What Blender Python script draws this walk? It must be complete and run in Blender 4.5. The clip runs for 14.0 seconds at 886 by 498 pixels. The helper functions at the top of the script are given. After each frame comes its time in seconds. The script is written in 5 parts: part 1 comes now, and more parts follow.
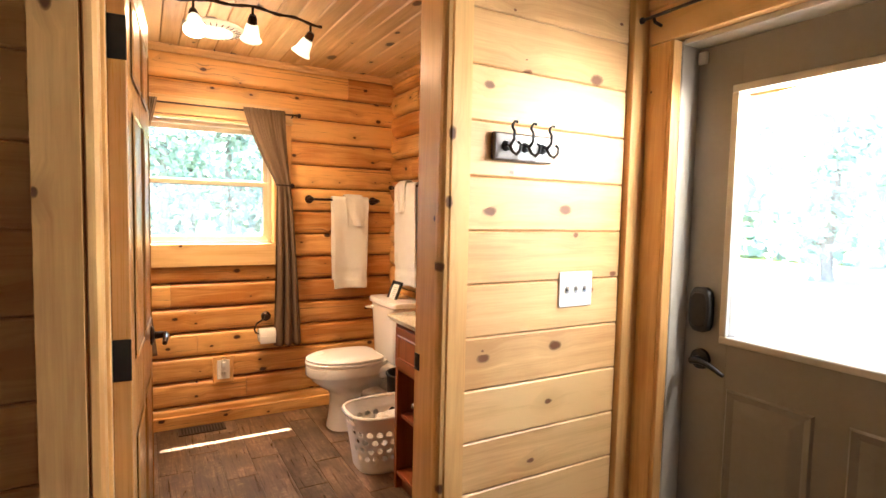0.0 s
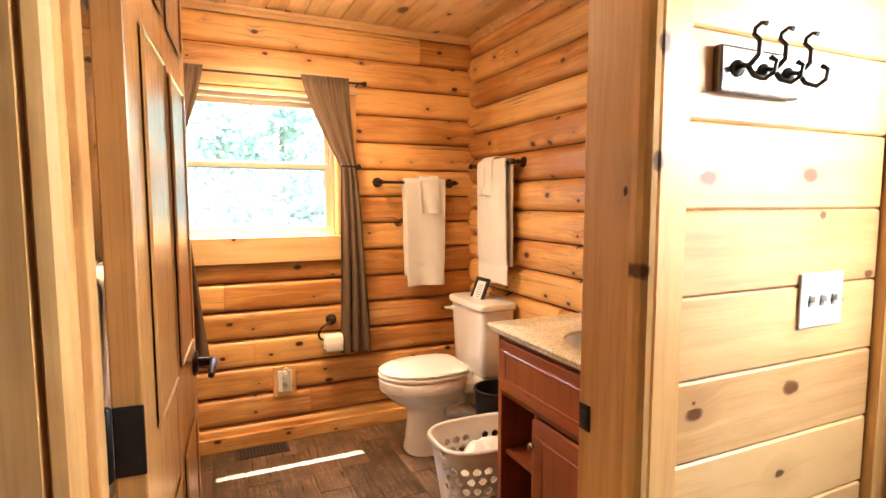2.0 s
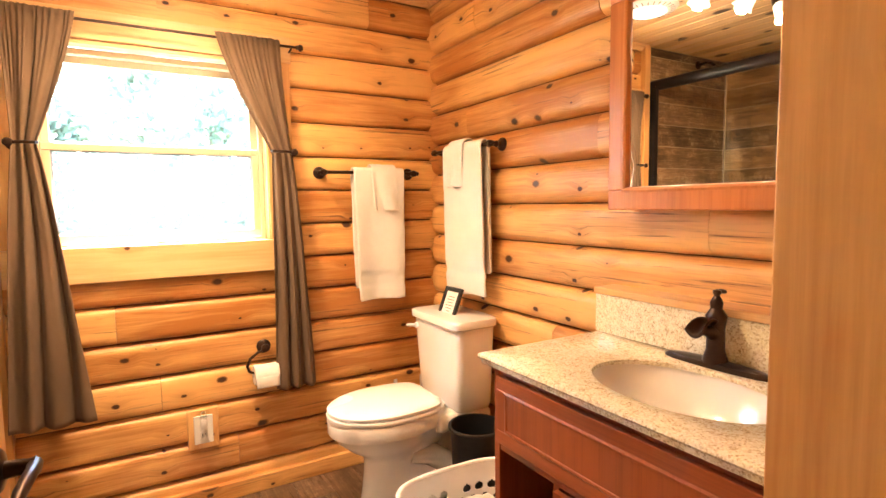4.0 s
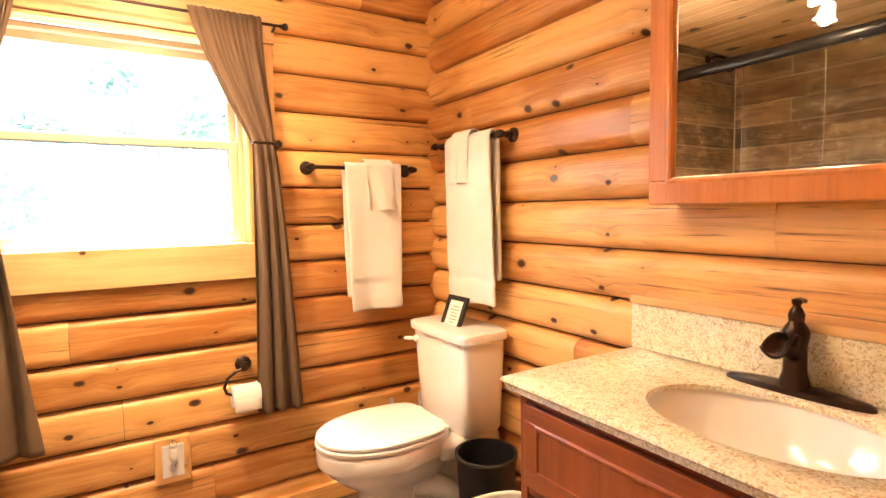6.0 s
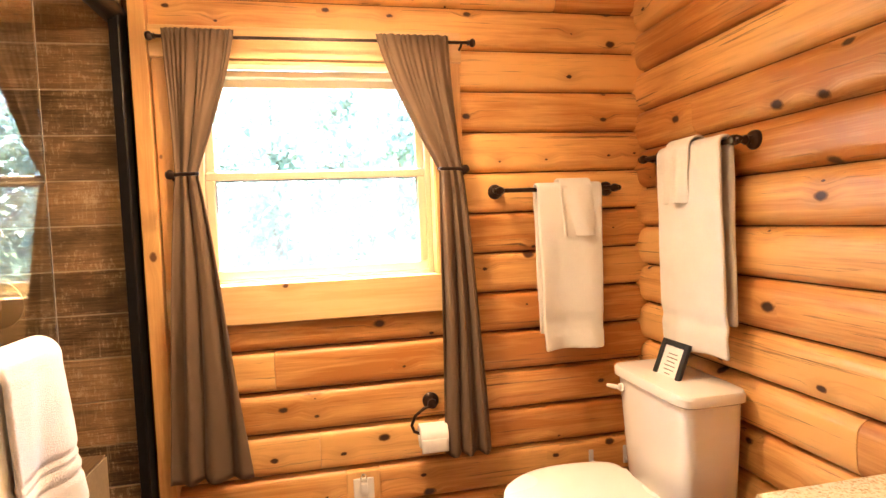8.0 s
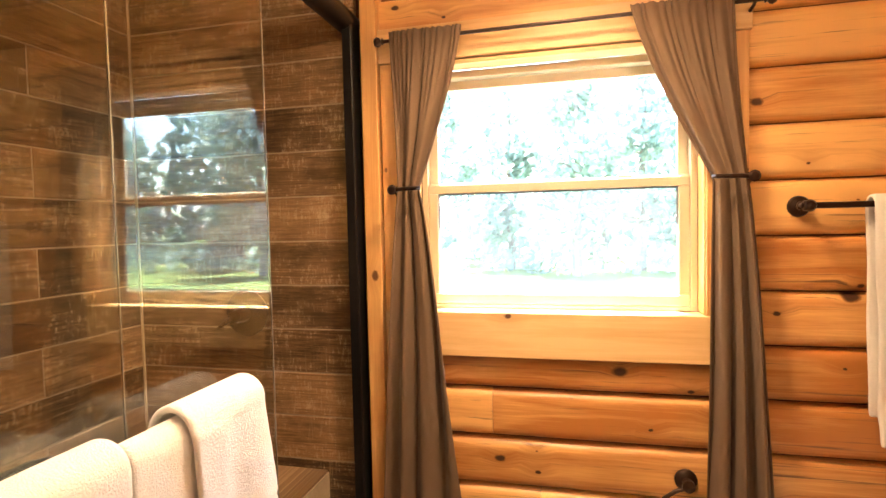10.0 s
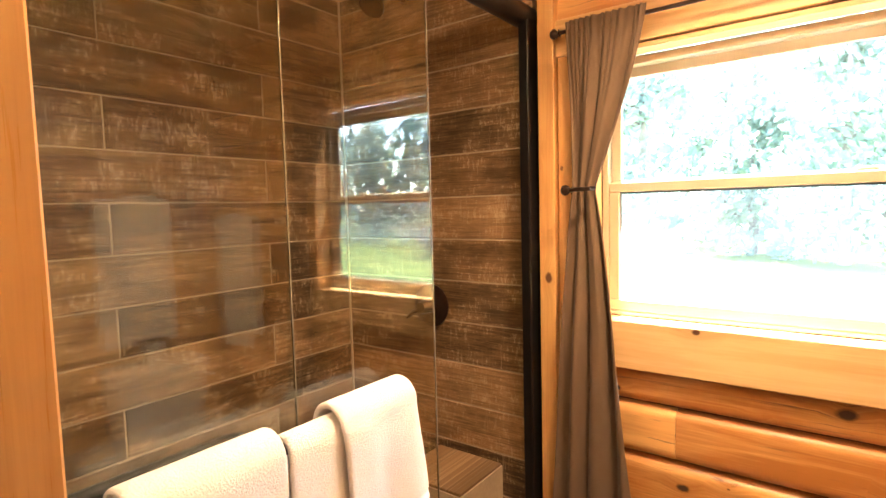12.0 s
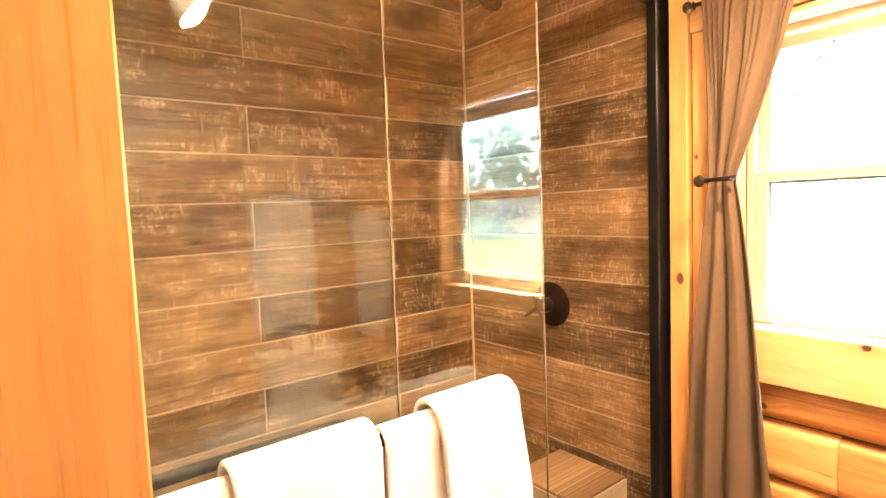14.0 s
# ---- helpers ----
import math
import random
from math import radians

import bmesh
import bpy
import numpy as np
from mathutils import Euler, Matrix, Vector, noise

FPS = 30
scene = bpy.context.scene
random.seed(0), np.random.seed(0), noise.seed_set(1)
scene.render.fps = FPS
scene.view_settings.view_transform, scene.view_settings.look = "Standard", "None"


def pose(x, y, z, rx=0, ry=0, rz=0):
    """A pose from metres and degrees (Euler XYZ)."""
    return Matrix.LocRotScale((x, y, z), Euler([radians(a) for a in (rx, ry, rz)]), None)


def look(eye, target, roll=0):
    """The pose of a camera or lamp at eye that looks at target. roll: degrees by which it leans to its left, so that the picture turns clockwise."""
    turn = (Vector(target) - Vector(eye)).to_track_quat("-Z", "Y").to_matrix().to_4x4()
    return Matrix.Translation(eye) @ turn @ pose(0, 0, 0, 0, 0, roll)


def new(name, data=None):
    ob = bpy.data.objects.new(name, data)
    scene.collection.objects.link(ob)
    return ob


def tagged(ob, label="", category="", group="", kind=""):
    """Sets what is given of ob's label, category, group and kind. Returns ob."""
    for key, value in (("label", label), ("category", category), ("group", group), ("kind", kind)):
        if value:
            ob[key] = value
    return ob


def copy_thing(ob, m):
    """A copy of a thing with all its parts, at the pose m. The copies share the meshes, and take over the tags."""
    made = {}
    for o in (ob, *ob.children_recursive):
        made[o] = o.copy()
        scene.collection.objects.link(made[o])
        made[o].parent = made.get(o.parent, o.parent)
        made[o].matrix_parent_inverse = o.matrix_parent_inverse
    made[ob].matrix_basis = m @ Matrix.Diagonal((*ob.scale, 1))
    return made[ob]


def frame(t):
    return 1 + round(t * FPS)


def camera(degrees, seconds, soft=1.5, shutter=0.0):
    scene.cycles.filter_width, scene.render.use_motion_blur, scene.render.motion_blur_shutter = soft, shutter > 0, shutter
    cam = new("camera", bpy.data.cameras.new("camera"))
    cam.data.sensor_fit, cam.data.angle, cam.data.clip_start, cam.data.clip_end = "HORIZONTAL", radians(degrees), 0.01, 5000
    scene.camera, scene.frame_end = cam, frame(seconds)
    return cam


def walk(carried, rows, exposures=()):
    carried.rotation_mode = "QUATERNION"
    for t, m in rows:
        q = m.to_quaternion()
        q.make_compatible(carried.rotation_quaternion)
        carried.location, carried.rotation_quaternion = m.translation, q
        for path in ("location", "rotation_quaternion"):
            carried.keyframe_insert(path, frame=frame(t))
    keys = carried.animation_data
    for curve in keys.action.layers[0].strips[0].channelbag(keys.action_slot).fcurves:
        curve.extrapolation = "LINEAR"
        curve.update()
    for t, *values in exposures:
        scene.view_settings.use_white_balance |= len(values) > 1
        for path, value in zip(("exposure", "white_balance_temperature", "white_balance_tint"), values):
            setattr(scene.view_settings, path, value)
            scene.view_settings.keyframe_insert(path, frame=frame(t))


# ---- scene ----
cam = camera(79.8, 14.0)
U = 1.11  # metres per unit of the plan
EXPOSURES = [(0.0, 4.62), (1.5, 4.76), (2.5, 4.86), (3.5, 5.08), (4.5, 5.31), (6.5, 5.25), (7.5, 5.07), (8.0, 4.96), (9.0, 4.76), (11.5, 4.68), (12.5, 5.0), (13.0, 5.25), (14.0, 5.85)]
PATH = [
    (0, (0.364, -0.021, 1.416), (1.345, 1.717, 1.283), 1.3),
    (0.5, (0.363, 0.107, 1.403), (1.297, 1.869, 1.254), 1.2),
    (1, (0.364, 0.305, 1.405), (1.246, 2.092, 1.237), 1.0),
    (1.5, (0.383, 0.455, 1.398), (1.229, 2.259, 1.223), 0.6),
    (2, (0.42, 0.593, 1.384), (1.236, 2.41, 1.205), 0.0),
    (2.5, (0.462, 0.765, 1.373), (1.286, 2.578, 1.189), -0.4),
    (3, (0.502, 0.894, 1.368), (1.356, 2.694, 1.19), -0.6),
    (3.5, (0.54, 1.006, 1.35), (1.458, 2.775, 1.181), -0.8),
    (4, (0.572, 1.139, 1.34), (1.582, 2.857, 1.171), -0.8),
    (4.2, (0.579, 1.188, 1.336), (1.632, 2.88, 1.167), -0.8),
    (6.3, (0.666, 1.419, 1.307), (1.718, 3.114, 1.169), -0.9),
    (6.5, (0.683, 1.438, 1.312), (1.667, 3.174, 1.175), -1.1),
    (7, (0.731, 1.492, 1.331), (1.544, 3.314, 1.202), -1.7),
    (7.5, (0.754, 1.565, 1.364), (1.361, 3.466, 1.241), -2.2),
    (8, (0.744, 1.622, 1.385), (1.131, 3.581, 1.285), -2.3),
    (8.5, (0.726, 1.705, 1.416), (0.889, 3.697, 1.323), -2.2),
    (9, (0.707, 1.821, 1.422), (0.663, 3.819, 1.348), -1.9),
    (11.5, (0.835, 2.024, 1.53), (-0.209, 3.723, 1.384), -1.3),
    (12, (0.854, 2.049, 1.531), (-0.342, 3.645, 1.379), -1.5),
    (12.5, (0.878, 2.084, 1.535), (-0.45, 3.571, 1.378), -1.7),
    (13, (0.886, 2.109, 1.536), (-0.552, 3.49, 1.381), -1.9),
    (13.5, (0.884, 2.111, 1.543), (-0.625, 3.414, 1.387), -2.0),
    (14, (0.886, 2.118, 1.528), (-0.681, 3.351, 1.378), -2.2),
]
walk(cam, [(t, look(Vector(eye), Vector(target), roll)) for t, eye, target, roll in PATH], EXPOSURES)

# ---- world, sun, daylight, lamps ----
world = bpy.data.worlds.new("sky")
scene.world = world
world.use_nodes = True
sky = world.node_tree.nodes.new("ShaderNodeTexSky")
sky.sky_type, sky.sun_disc = "NISHITA", False
sky.sun_elevation, sky.sun_rotation = radians(76.4), radians(-12)
world.node_tree.links.new(sky.outputs[0], world.node_tree.nodes["Background"].inputs[0])
world.node_tree.nodes["Background"].inputs[1].default_value = 0.15


def lamp(name, kind, place, power, colour, target=None, **extra):
    data = bpy.data.lights.new(name, kind)
    data.energy, data.color = power, colour
    for key, value in extra.items():
        if key == "size":
            if kind == "POINT":
                data.shadow_soft_size = value
            elif kind == "SUN":
                data.angle = value
            else:
                data.size = value
        elif key == "size_y":
            data.shape, data.size_y = "RECTANGLE", value
    ob = new(name, data)
    ob.matrix_world = look(Vector(place), Vector(target)) if target else Matrix.Translation(place)
    return ob


def P(x, y, z):
    return Vector((x * U, y * U, z * U))


lamp("sun", "SUN", (0, 6, 30), 4.2, (1.0, 0.95, 0.86), (0.052 * 30, 6 - 0.235 * 30, 0), size=radians(0.5))
lamp("door_daylight", "AREA", P(1.865, 0.59, 1.610), 1.15, (1.0, 0.97, 0.92), P(1.15, 0.80, 1.25), size=0.62, size_y=0.09)
WARM = (1.0, 0.685, 0.415)

# ---- materials ----
def mat_base(name, rough=0.5, metal=0.0, **sockets):
    m = bpy.data.materials.new(name)
    m.use_nodes = True
    b = m.node_tree.nodes["Principled BSDF"]
    b.inputs["Roughness"].default_value, b.inputs["Metallic"].default_value = rough, metal
    for key, value in sockets.items():
        b.inputs[key.replace("_", " ")].default_value = value
    return m, m.node_tree.nodes, m.node_tree.links, b


def math_node(nodes, links, op, a, b=0.0, clamp=False):
    n = nodes.new("ShaderNodeMath")
    n.operation, n.use_clamp = op, clamp
    for i, v in enumerate((a, b)):
        if isinstance(v, (int, float)):
            n.inputs[i].default_value = v
        else:
            links.new(v, n.inputs[i])
    return n.outputs[0]


def ramp(nodes, links, fac, stops):
    n = nodes.new("ShaderNodeValToRGB")
    while len(n.color_ramp.elements) < len(stops):
        n.color_ramp.elements.new(0.5)
    for e, (p, c) in zip(n.color_ramp.elements, stops):
        e.position, e.color = p, (*c, 1)
    links.new(fac, n.inputs[0])
    return n.outputs[0]


def mix(nodes, links, fac, a, b, how="MIX"):
    n = nodes.new("ShaderNodeMix")
    n.data_type, n.blend_type = "RGBA", how
    for sock, v in ((n.inputs[0], fac), (n.inputs[6], a), (n.inputs[7], b)):
        if isinstance(v, (int, float)):
            sock.default_value = v
        elif isinstance(v, tuple):
            sock.default_value = (*v, 1)
        else:
            links.new(v, sock)
    return n.outputs[2]


def noise_tex(nodes, links, vec, scale, detail=4.0, rough=0.55, distort=0.0):
    n = nodes.new("ShaderNodeTexNoise")
    n.inputs["Scale"].default_value, n.inputs["Detail"].default_value = scale, detail
    n.inputs["Roughness"].default_value, n.inputs["Distortion"].default_value = rough, distort
    if vec is not None:
        links.new(vec, n.inputs["Vector"])
    return n.outputs[0]


def bump(nodes, links, bsdf, height, strength, distance=0.002):
    n = nodes.new("ShaderNodeBump")
    n.inputs["Strength"].default_value, n.inputs["Distance"].default_value = strength, distance
    links.new(height, n.inputs["Height"])
    links.new(n.outputs[0], bsdf.inputs["Normal"])


def combine(nodes, links, x, y, z):
    n = nodes.new("ShaderNodeCombineXYZ")
    for i, v in enumerate((x, y, z)):
        if isinstance(v, (int, float)):
            n.inputs[i].default_value = v
        else:
            links.new(v, n.inputs[i])
    return n.outputs[0]


def wood(name, along, across, dark, light, rough=0.42, knots=6.0, knot_size=0.11, knot_share=0.5, tone=0.25, grain=1.0,
         knot_dark=(0.05, 0.017, 0.007), islands=False, bump_strength=0.25, streak=0.0, coat=0.0):
    """Wood with its grain along one axis and its knots spread over the surface of the axes along and across."""
    m, nodes, links, b = mat_base(name, rough)
    b.inputs["Coat Weight"].default_value, b.inputs["Coat Roughness"].default_value = coat, 0.25
    coord = nodes.new("ShaderNodeTexCoord").outputs["Object"]
    sep = nodes.new("ShaderNodeSeparateXYZ")
    links.new(coord, sep.inputs[0])
    if islands:
        rnd = nodes.new("ShaderNodeNewGeometry").outputs["Random Per Island"]
    else:
        rnd = nodes.new("ShaderNodeObjectInfo").outputs["Random"]
    shift = math_node(nodes, links, "MULTIPLY", rnd, 37.0)
    axis = {"x": 0, "y": 1, "z": 2}
    third = ({"x", "y", "z"} - {along, across}).pop()
    a = math_node(nodes, links, "ADD", sep.outputs[axis[along]], shift)
    c, d = sep.outputs[axis[across]], sep.outputs[axis[third]]
    # knots on the face, with the grain bent round them
    kv = combine(nodes, links, math_node(nodes, links, "MULTIPLY", a, knots * 0.62), math_node(nodes, links, "MULTIPLY", math_node(nodes, links, "ADD", c, shift), knots), 0.0)
    vor = nodes.new("ShaderNodeTexVoronoi")
    vor.voronoi_dimensions = "2D"
    vor.inputs["Scale"].default_value = 1.0
    links.new(kv, vor.inputs["Vector"])
    wob = noise_tex(nodes, links, coord, 60, 2)
    dist = math_node(nodes, links, "ADD", vor.outputs["Distance"], math_node(nodes, links, "MULTIPLY", math_node(nodes, links, "SUBTRACT", wob, 0.5), 0.06))
    csep = nodes.new("ShaderNodeSeparateColor")
    links.new(vor.outputs["Color"], csep.inputs[0])
    has = math_node(nodes, links, "LESS_THAN", csep.outputs[0], knot_share)
    size = math_node(nodes, links, "MULTIPLY", math_node(nodes, links, "ADD", math_node(nodes, links, "MULTIPLY", math_node(nodes, links, "POWER", csep.outputs[1], 2.0), 1.7), 0.35), knot_size)
    near = math_node(nodes, links, "MULTIPLY", has, math_node(nodes, links, "SUBTRACT", 1.0, math_node(nodes, links, "DIVIDE", dist, size), True), True)
    halo = math_node(nodes, links, "MULTIPLY", has, math_node(nodes, links, "SUBTRACT", 1.0, math_node(nodes, links, "DIVIDE", dist, 0.33), True), True)
    bend = math_node(nodes, links, "MULTIPLY", halo, 0.02)
    c2 = math_node(nodes, links, "ADD", c, bend)
    gv = combine(nodes, links, math_node(nodes, links, "MULTIPLY", a, 1.1), math_node(nodes, links, "MULTIPLY", c2, 16 * grain), math_node(nodes, links, "MULTIPLY", d, 16 * grain))
    g1 = noise_tex(nodes, links, gv, 1.6, 5, 0.6, 0.6)
    fv = combine(nodes, links, math_node(nodes, links, "MULTIPLY", a, 5), math_node(nodes, links, "MULTIPLY", c2, 170 * grain), math_node(nodes, links, "MULTIPLY", d, 170 * grain))
    g2 = noise_tex(nodes, links, fv, 1.0, 3, 0.6)
    broad = noise_tex(nodes, links, coord, 2.2, 2)
    g = math_node(nodes, links, "ADD", math_node(nodes, links, "MULTIPLY", g1, 0.72), math_node(nodes, links, "MULTIPLY", g2, 0.28))
    g = math_node(nodes, links, "ADD", g, math_node(nodes, links, "MULTIPLY", math_node(nodes, links, "SUBTRACT", rnd, 0.5), tone))
    g = math_node(nodes, links, "ADD", g, math_node(nodes, links, "MULTIPLY", math_node(nodes, links, "SUBTRACT", broad, 0.5), 0.5))
    col = ramp(nodes, links, g, ((0.31, dark), (0.64, light)))
    if streak:
        sv = combine(nodes, links, math_node(nodes, links, "MULTIPLY", a, 1.7), math_node(nodes, links, "MULTIPLY", c2, 75), math_node(nodes, links, "MULTIPLY", d, 75))
        s = noise_tex(nodes, links, sv, 1.0, 4, 0.7, 0.3)
        s = math_node(nodes, links, "MULTIPLY", math_node(nodes, links, "SUBTRACT", s, 0.60, True), streak * 5, True)
        col = mix(nodes, links, s, col, (0.16, 0.075, 0.03))
    col = mix(nodes, links, math_node(nodes, links, "MULTIPLY", halo, 0.35), col, tuple(0.62 * v for v in dark))
    col = mix(nodes, links, math_node(nodes, links, "MULTIPLY", near, 5.0, True), col, tuple(0.5 * v for v in dark))
    core = math_node(nodes, links, "MULTIPLY", math_node(nodes, links, "SUBTRACT", near, 0.22, True), 5.0, True)
    col = mix(nodes, links, core, col, knot_dark)
    links.new(col, b.inputs["Base Color"])
    rv = math_node(nodes, links, "ADD", math_node(nodes, links, "MULTIPLY", g2, 0.2), rough - 0.1)
    links.new(rv, b.inputs["Roughness"])
    bump(nodes, links, b, math_node(nodes, links, "SUBTRACT", g, math_node(nodes, links, "MULTIPLY", near, 0.6)), bump_strength, 0.0015)
    return m


LOG_D, LOG_L = (0.47, 0.183, 0.043), (0.83, 0.475, 0.165)
PINE_D, PINE_L = (0.56, 0.30, 0.115), (0.79, 0.50, 0.225)
PINE_KNOT = (0.17, 0.058, 0.016)
log_x = wood("log_wood_x", "x", "z", LOG_D, LOG_L, 0.42, knots=8.5, knot_size=0.075, knot_share=0.55, tone=0.36, streak=2.2, coat=0.10, bump_strength=0.45)
log_y = wood("log_wood_y", "y", "z", LOG_D, LOG_L, 0.42, knots=8.5, knot_size=0.075, knot_share=0.55, tone=0.36, streak=2.2, coat=0.10, bump_strength=0.45)
pine_x = wood("pine_board_x", "x", "z", PINE_D, PINE_L, 0.45, knots=6.5, knot_size=0.060, knot_share=0.46, tone=0.3, knot_dark=PINE_KNOT)
casing_x = wood("window_casing_pine", "x", "z", (0.62, 0.36, 0.14), (0.80, 0.545, 0.26), 0.42, knots=7.0, knot_size=0.06, knot_share=0.35, tone=0.1, knot_dark=(0.10, 0.035, 0.012))
pine_y = wood("pine_board_y", "y", "z", PINE_D, PINE_L, 0.45, knots=6.0, knot_share=0.45, tone=0.3, knot_dark=PINE_KNOT)
TRIM_D, TRIM_L = (0.56, 0.27, 0.085), (0.79, 0.465, 0.175)
pine_z = wood("pine_trim_z", "z", "x", TRIM_D, TRIM_L, 0.42, knots=8.0, knot_size=0.055, knot_share=0.42, tone=0.2, knot_dark=(0.13, 0.05, 0.02))
pine_zy = wood("pine_trim_zy", "z", "y", TRIM_D, TRIM_L, 0.42, knots=7.0, knot_size=0.07, knot_share=0.14, tone=0.2)
ceil_wood = wood("ceiling_pine", "y", "x", (0.50, 0.29, 0.11), (0.76, 0.51, 0.25), 0.4, knots=6.0, knot_share=0.5, tone=0.4, islands=True)
door_wood = wood("stained_door_wood", "z", "y", (0.40, 0.185, 0.052), (0.55, 0.285, 0.092), 0.3, knots=3.0, knot_share=0.06, tone=0.1, grain=1.6, bump_strength=0.1, coat=0.2)
cherry_z = wood("cherry_wood_z", "z", "y", (0.19, 0.042, 0.013), (0.31, 0.078, 0.024), 0.33, knots=1.0, knot_share=0.0, tone=0.1, grain=1.8, bump_strength=0.08, coat=0.3)
cherry_y = wood("cherry_wood_y", "y", "z", (0.19, 0.042, 0.013), (0.31, 0.078, 0.024), 0.33, knots=1.0, knot_share=0.0, tone=0.1, grain=1.8, bump_strength=0.08, coat=0.3)
mirror_wood = wood("mirror_frame_wood", "z", "y", (0.47, 0.14, 0.024), (0.62, 0.215, 0.045), 0.33, knots=1.0, knot_share=0.0, tone=0.1, grain=1.8, bump_strength=0.08, coat=0.3)


def plank_tile(name, along, across, dark, mid, pale, rough=0.35):
    """Wood-look porcelain: worn brown plank print, its own shift on each tile."""
    m, nodes, links, b = mat_base(name, rough)
    coord = nodes.new("ShaderNodeTexCoord").outputs["Object"]
    sep = nodes.new("ShaderNodeSeparateXYZ")
    links.new(coord, sep.inputs[0])
    rnd = nodes.new("ShaderNodeObjectInfo").outputs["Random"]
    axis = {"x": 0, "y": 1, "z": 2}
    shift = math_node(nodes, links, "MULTIPLY", rnd, 53.0)
    a = math_node(nodes, links, "ADD", sep.outputs[axis[along]], shift)
    c = math_node(nodes, links, "ADD", sep.outputs[axis[across]], shift)
    g1 = noise_tex(nodes, links, combine(nodes, links, math_node(nodes, links, "MULTIPLY", a, 4.0), math_node(nodes, links, "MULTIPLY", c, 75), 0.0), 1.0, 7, 0.75, 0.9)
    g2 = noise_tex(nodes, links, combine(nodes, links, math_node(nodes, links, "MULTIPLY", a, 105.0), math_node(nodes, links, "MULTIPLY", c, 30.0), shift), 1.0, 6, 0.8)
    big = noise_tex(nodes, links, combine(nodes, links, math_node(nodes, links, "MULTIPLY", a, 6.0), math_node(nodes, links, "MULTIPLY", c, 9.0), shift), 1.0, 4, 0.65)
    g3 = noise_tex(nodes, links, combine(nodes, links, math_node(nodes, links, "MULTIPLY", a, 16.0), math_node(nodes, links, "MULTIPLY", c, 260), shift), 1.0, 4, 0.75)
    g = math_node(nodes, links, "ADD", math_node(nodes, links, "MULTIPLY", g1, 0.55), math_node(nodes, links, "MULTIPLY", big, 0.32))
    g = math_node(nodes, links, "ADD", g, math_node(nodes, links, "MULTIPLY", g3, 0.24))
    g = math_node(nodes, links, "ADD", g, math_node(nodes, links, "MULTIPLY", math_node(nodes, links, "SUBTRACT", rnd, 0.55), 0.19))
    col = ramp(nodes, links, g, ((0.40, dark), (0.55, mid), (0.70, tuple(min(1, 2.0 * v) for v in mid))))
    worn = math_node(nodes, links, "MULTIPLY", math_node(nodes, links, "SUBTRACT", math_node(nodes, links, "MULTIPLY", g2, math_node(nodes, links, "ADD", g1, big)), 0.55, True), 7.0, True)
    col = mix(nodes, links, math_node(nodes, links, "MULTIPLY", worn, 0.62), col, pale)
    # saw marks across the plank, in patches, and dark worn clouds
    saw = noise_tex(nodes, links, combine(nodes, links, math_node(nodes, links, "MULTIPLY", a, 150.0), math_node(nodes, links, "MULTIPLY", c, 7.0), shift), 1.0, 3, 0.7)
    where = noise_tex(nodes, links, combine(nodes, links, math_node(nodes, links, "MULTIPLY", a, 3.5), math_node(nodes, links, "MULTIPLY", c, 5.0), math_node(nodes, links, "ADD", shift, 9.0)), 1.0, 3, 0.6)
    marks = math_node(nodes, links, "MULTIPLY", math_node(nodes, links, "SUBTRACT", saw, 0.56, True), math_node(nodes, links, "MULTIPLY", math_node(nodes, links, "SUBTRACT", where, 0.47, True), 28.0), True)
    col = mix(nodes, links, math_node(nodes, links, "MULTIPLY", marks, 0.55), col, pale)
    cloud = math_node(nodes, links, "MULTIPLY", math_node(nodes, links, "SUBTRACT", 0.46, where, True), 6.0, True)
    col = mix(nodes, links, math_node(nodes, links, "MULTIPLY", cloud, 0.7), col, dark)
    links.new(col, b.inputs["Base Color"])
    links.new(math_node(nodes, links, "ADD", math_node(nodes, links, "MULTIPLY", g1, 0.25), rough - 0.12), b.inputs["Roughness"])
    bump(nodes, links, b, g, 0.3, 0.001)
    return m


tile_w = plank_tile("shower_tile_y", "y", "z", (0.040, 0.022, 0.011), (0.190, 0.112, 0.054), (0.60, 0.47, 0.30))
tile_n = plank_tile("shower_tile_x", "x", "z", (0.040, 0.022, 0.011), (0.190, 0.112, 0.054), (0.60, 0.47, 0.30))
tile_f = plank_tile("floor_tile_y", "y", "x", (0.030, 0.017, 0.010), (0.115, 0.068, 0.040), (0.36, 0.27, 0.19), 0.30)


def plain(name, colour, rough=0.5, metal=0.0, scale=30.0, vary=0.12, bumps=0.0, coat=0.0, fine=0.0005):
    m, nodes, links, b = mat_base(name, rough, metal)
    b.inputs["Coat Weight"].default_value = coat
    coord = nodes.new("ShaderNodeTexCoord").outputs["Object"]
    n1 = noise_tex(nodes, links, coord, scale, 4)
    n2 = noise_tex(nodes, links, coord, scale * 0.12, 2)
    s = math_node(nodes, links, "ADD", math_node(nodes, links, "MULTIPLY", n1, 0.5), math_node(nodes, links, "MULTIPLY", n2, 0.5))
    col = ramp(nodes, links, s, ((0.3, tuple(v * (1 - vary) for v in colour)), (0.7, tuple(min(1.0, v * (1 + vary)) for v in colour))))
    links.new(col, b.inputs["Base Color"])
    links.new(math_node(nodes, links, "ADD", math_node(nodes, links, "MULTIPLY", n2, 0.12), max(0.02, rough - 0.06)), b.inputs["Roughness"])
    if bumps:
        bump(nodes, links, b, n1, bumps, fine)
    return m


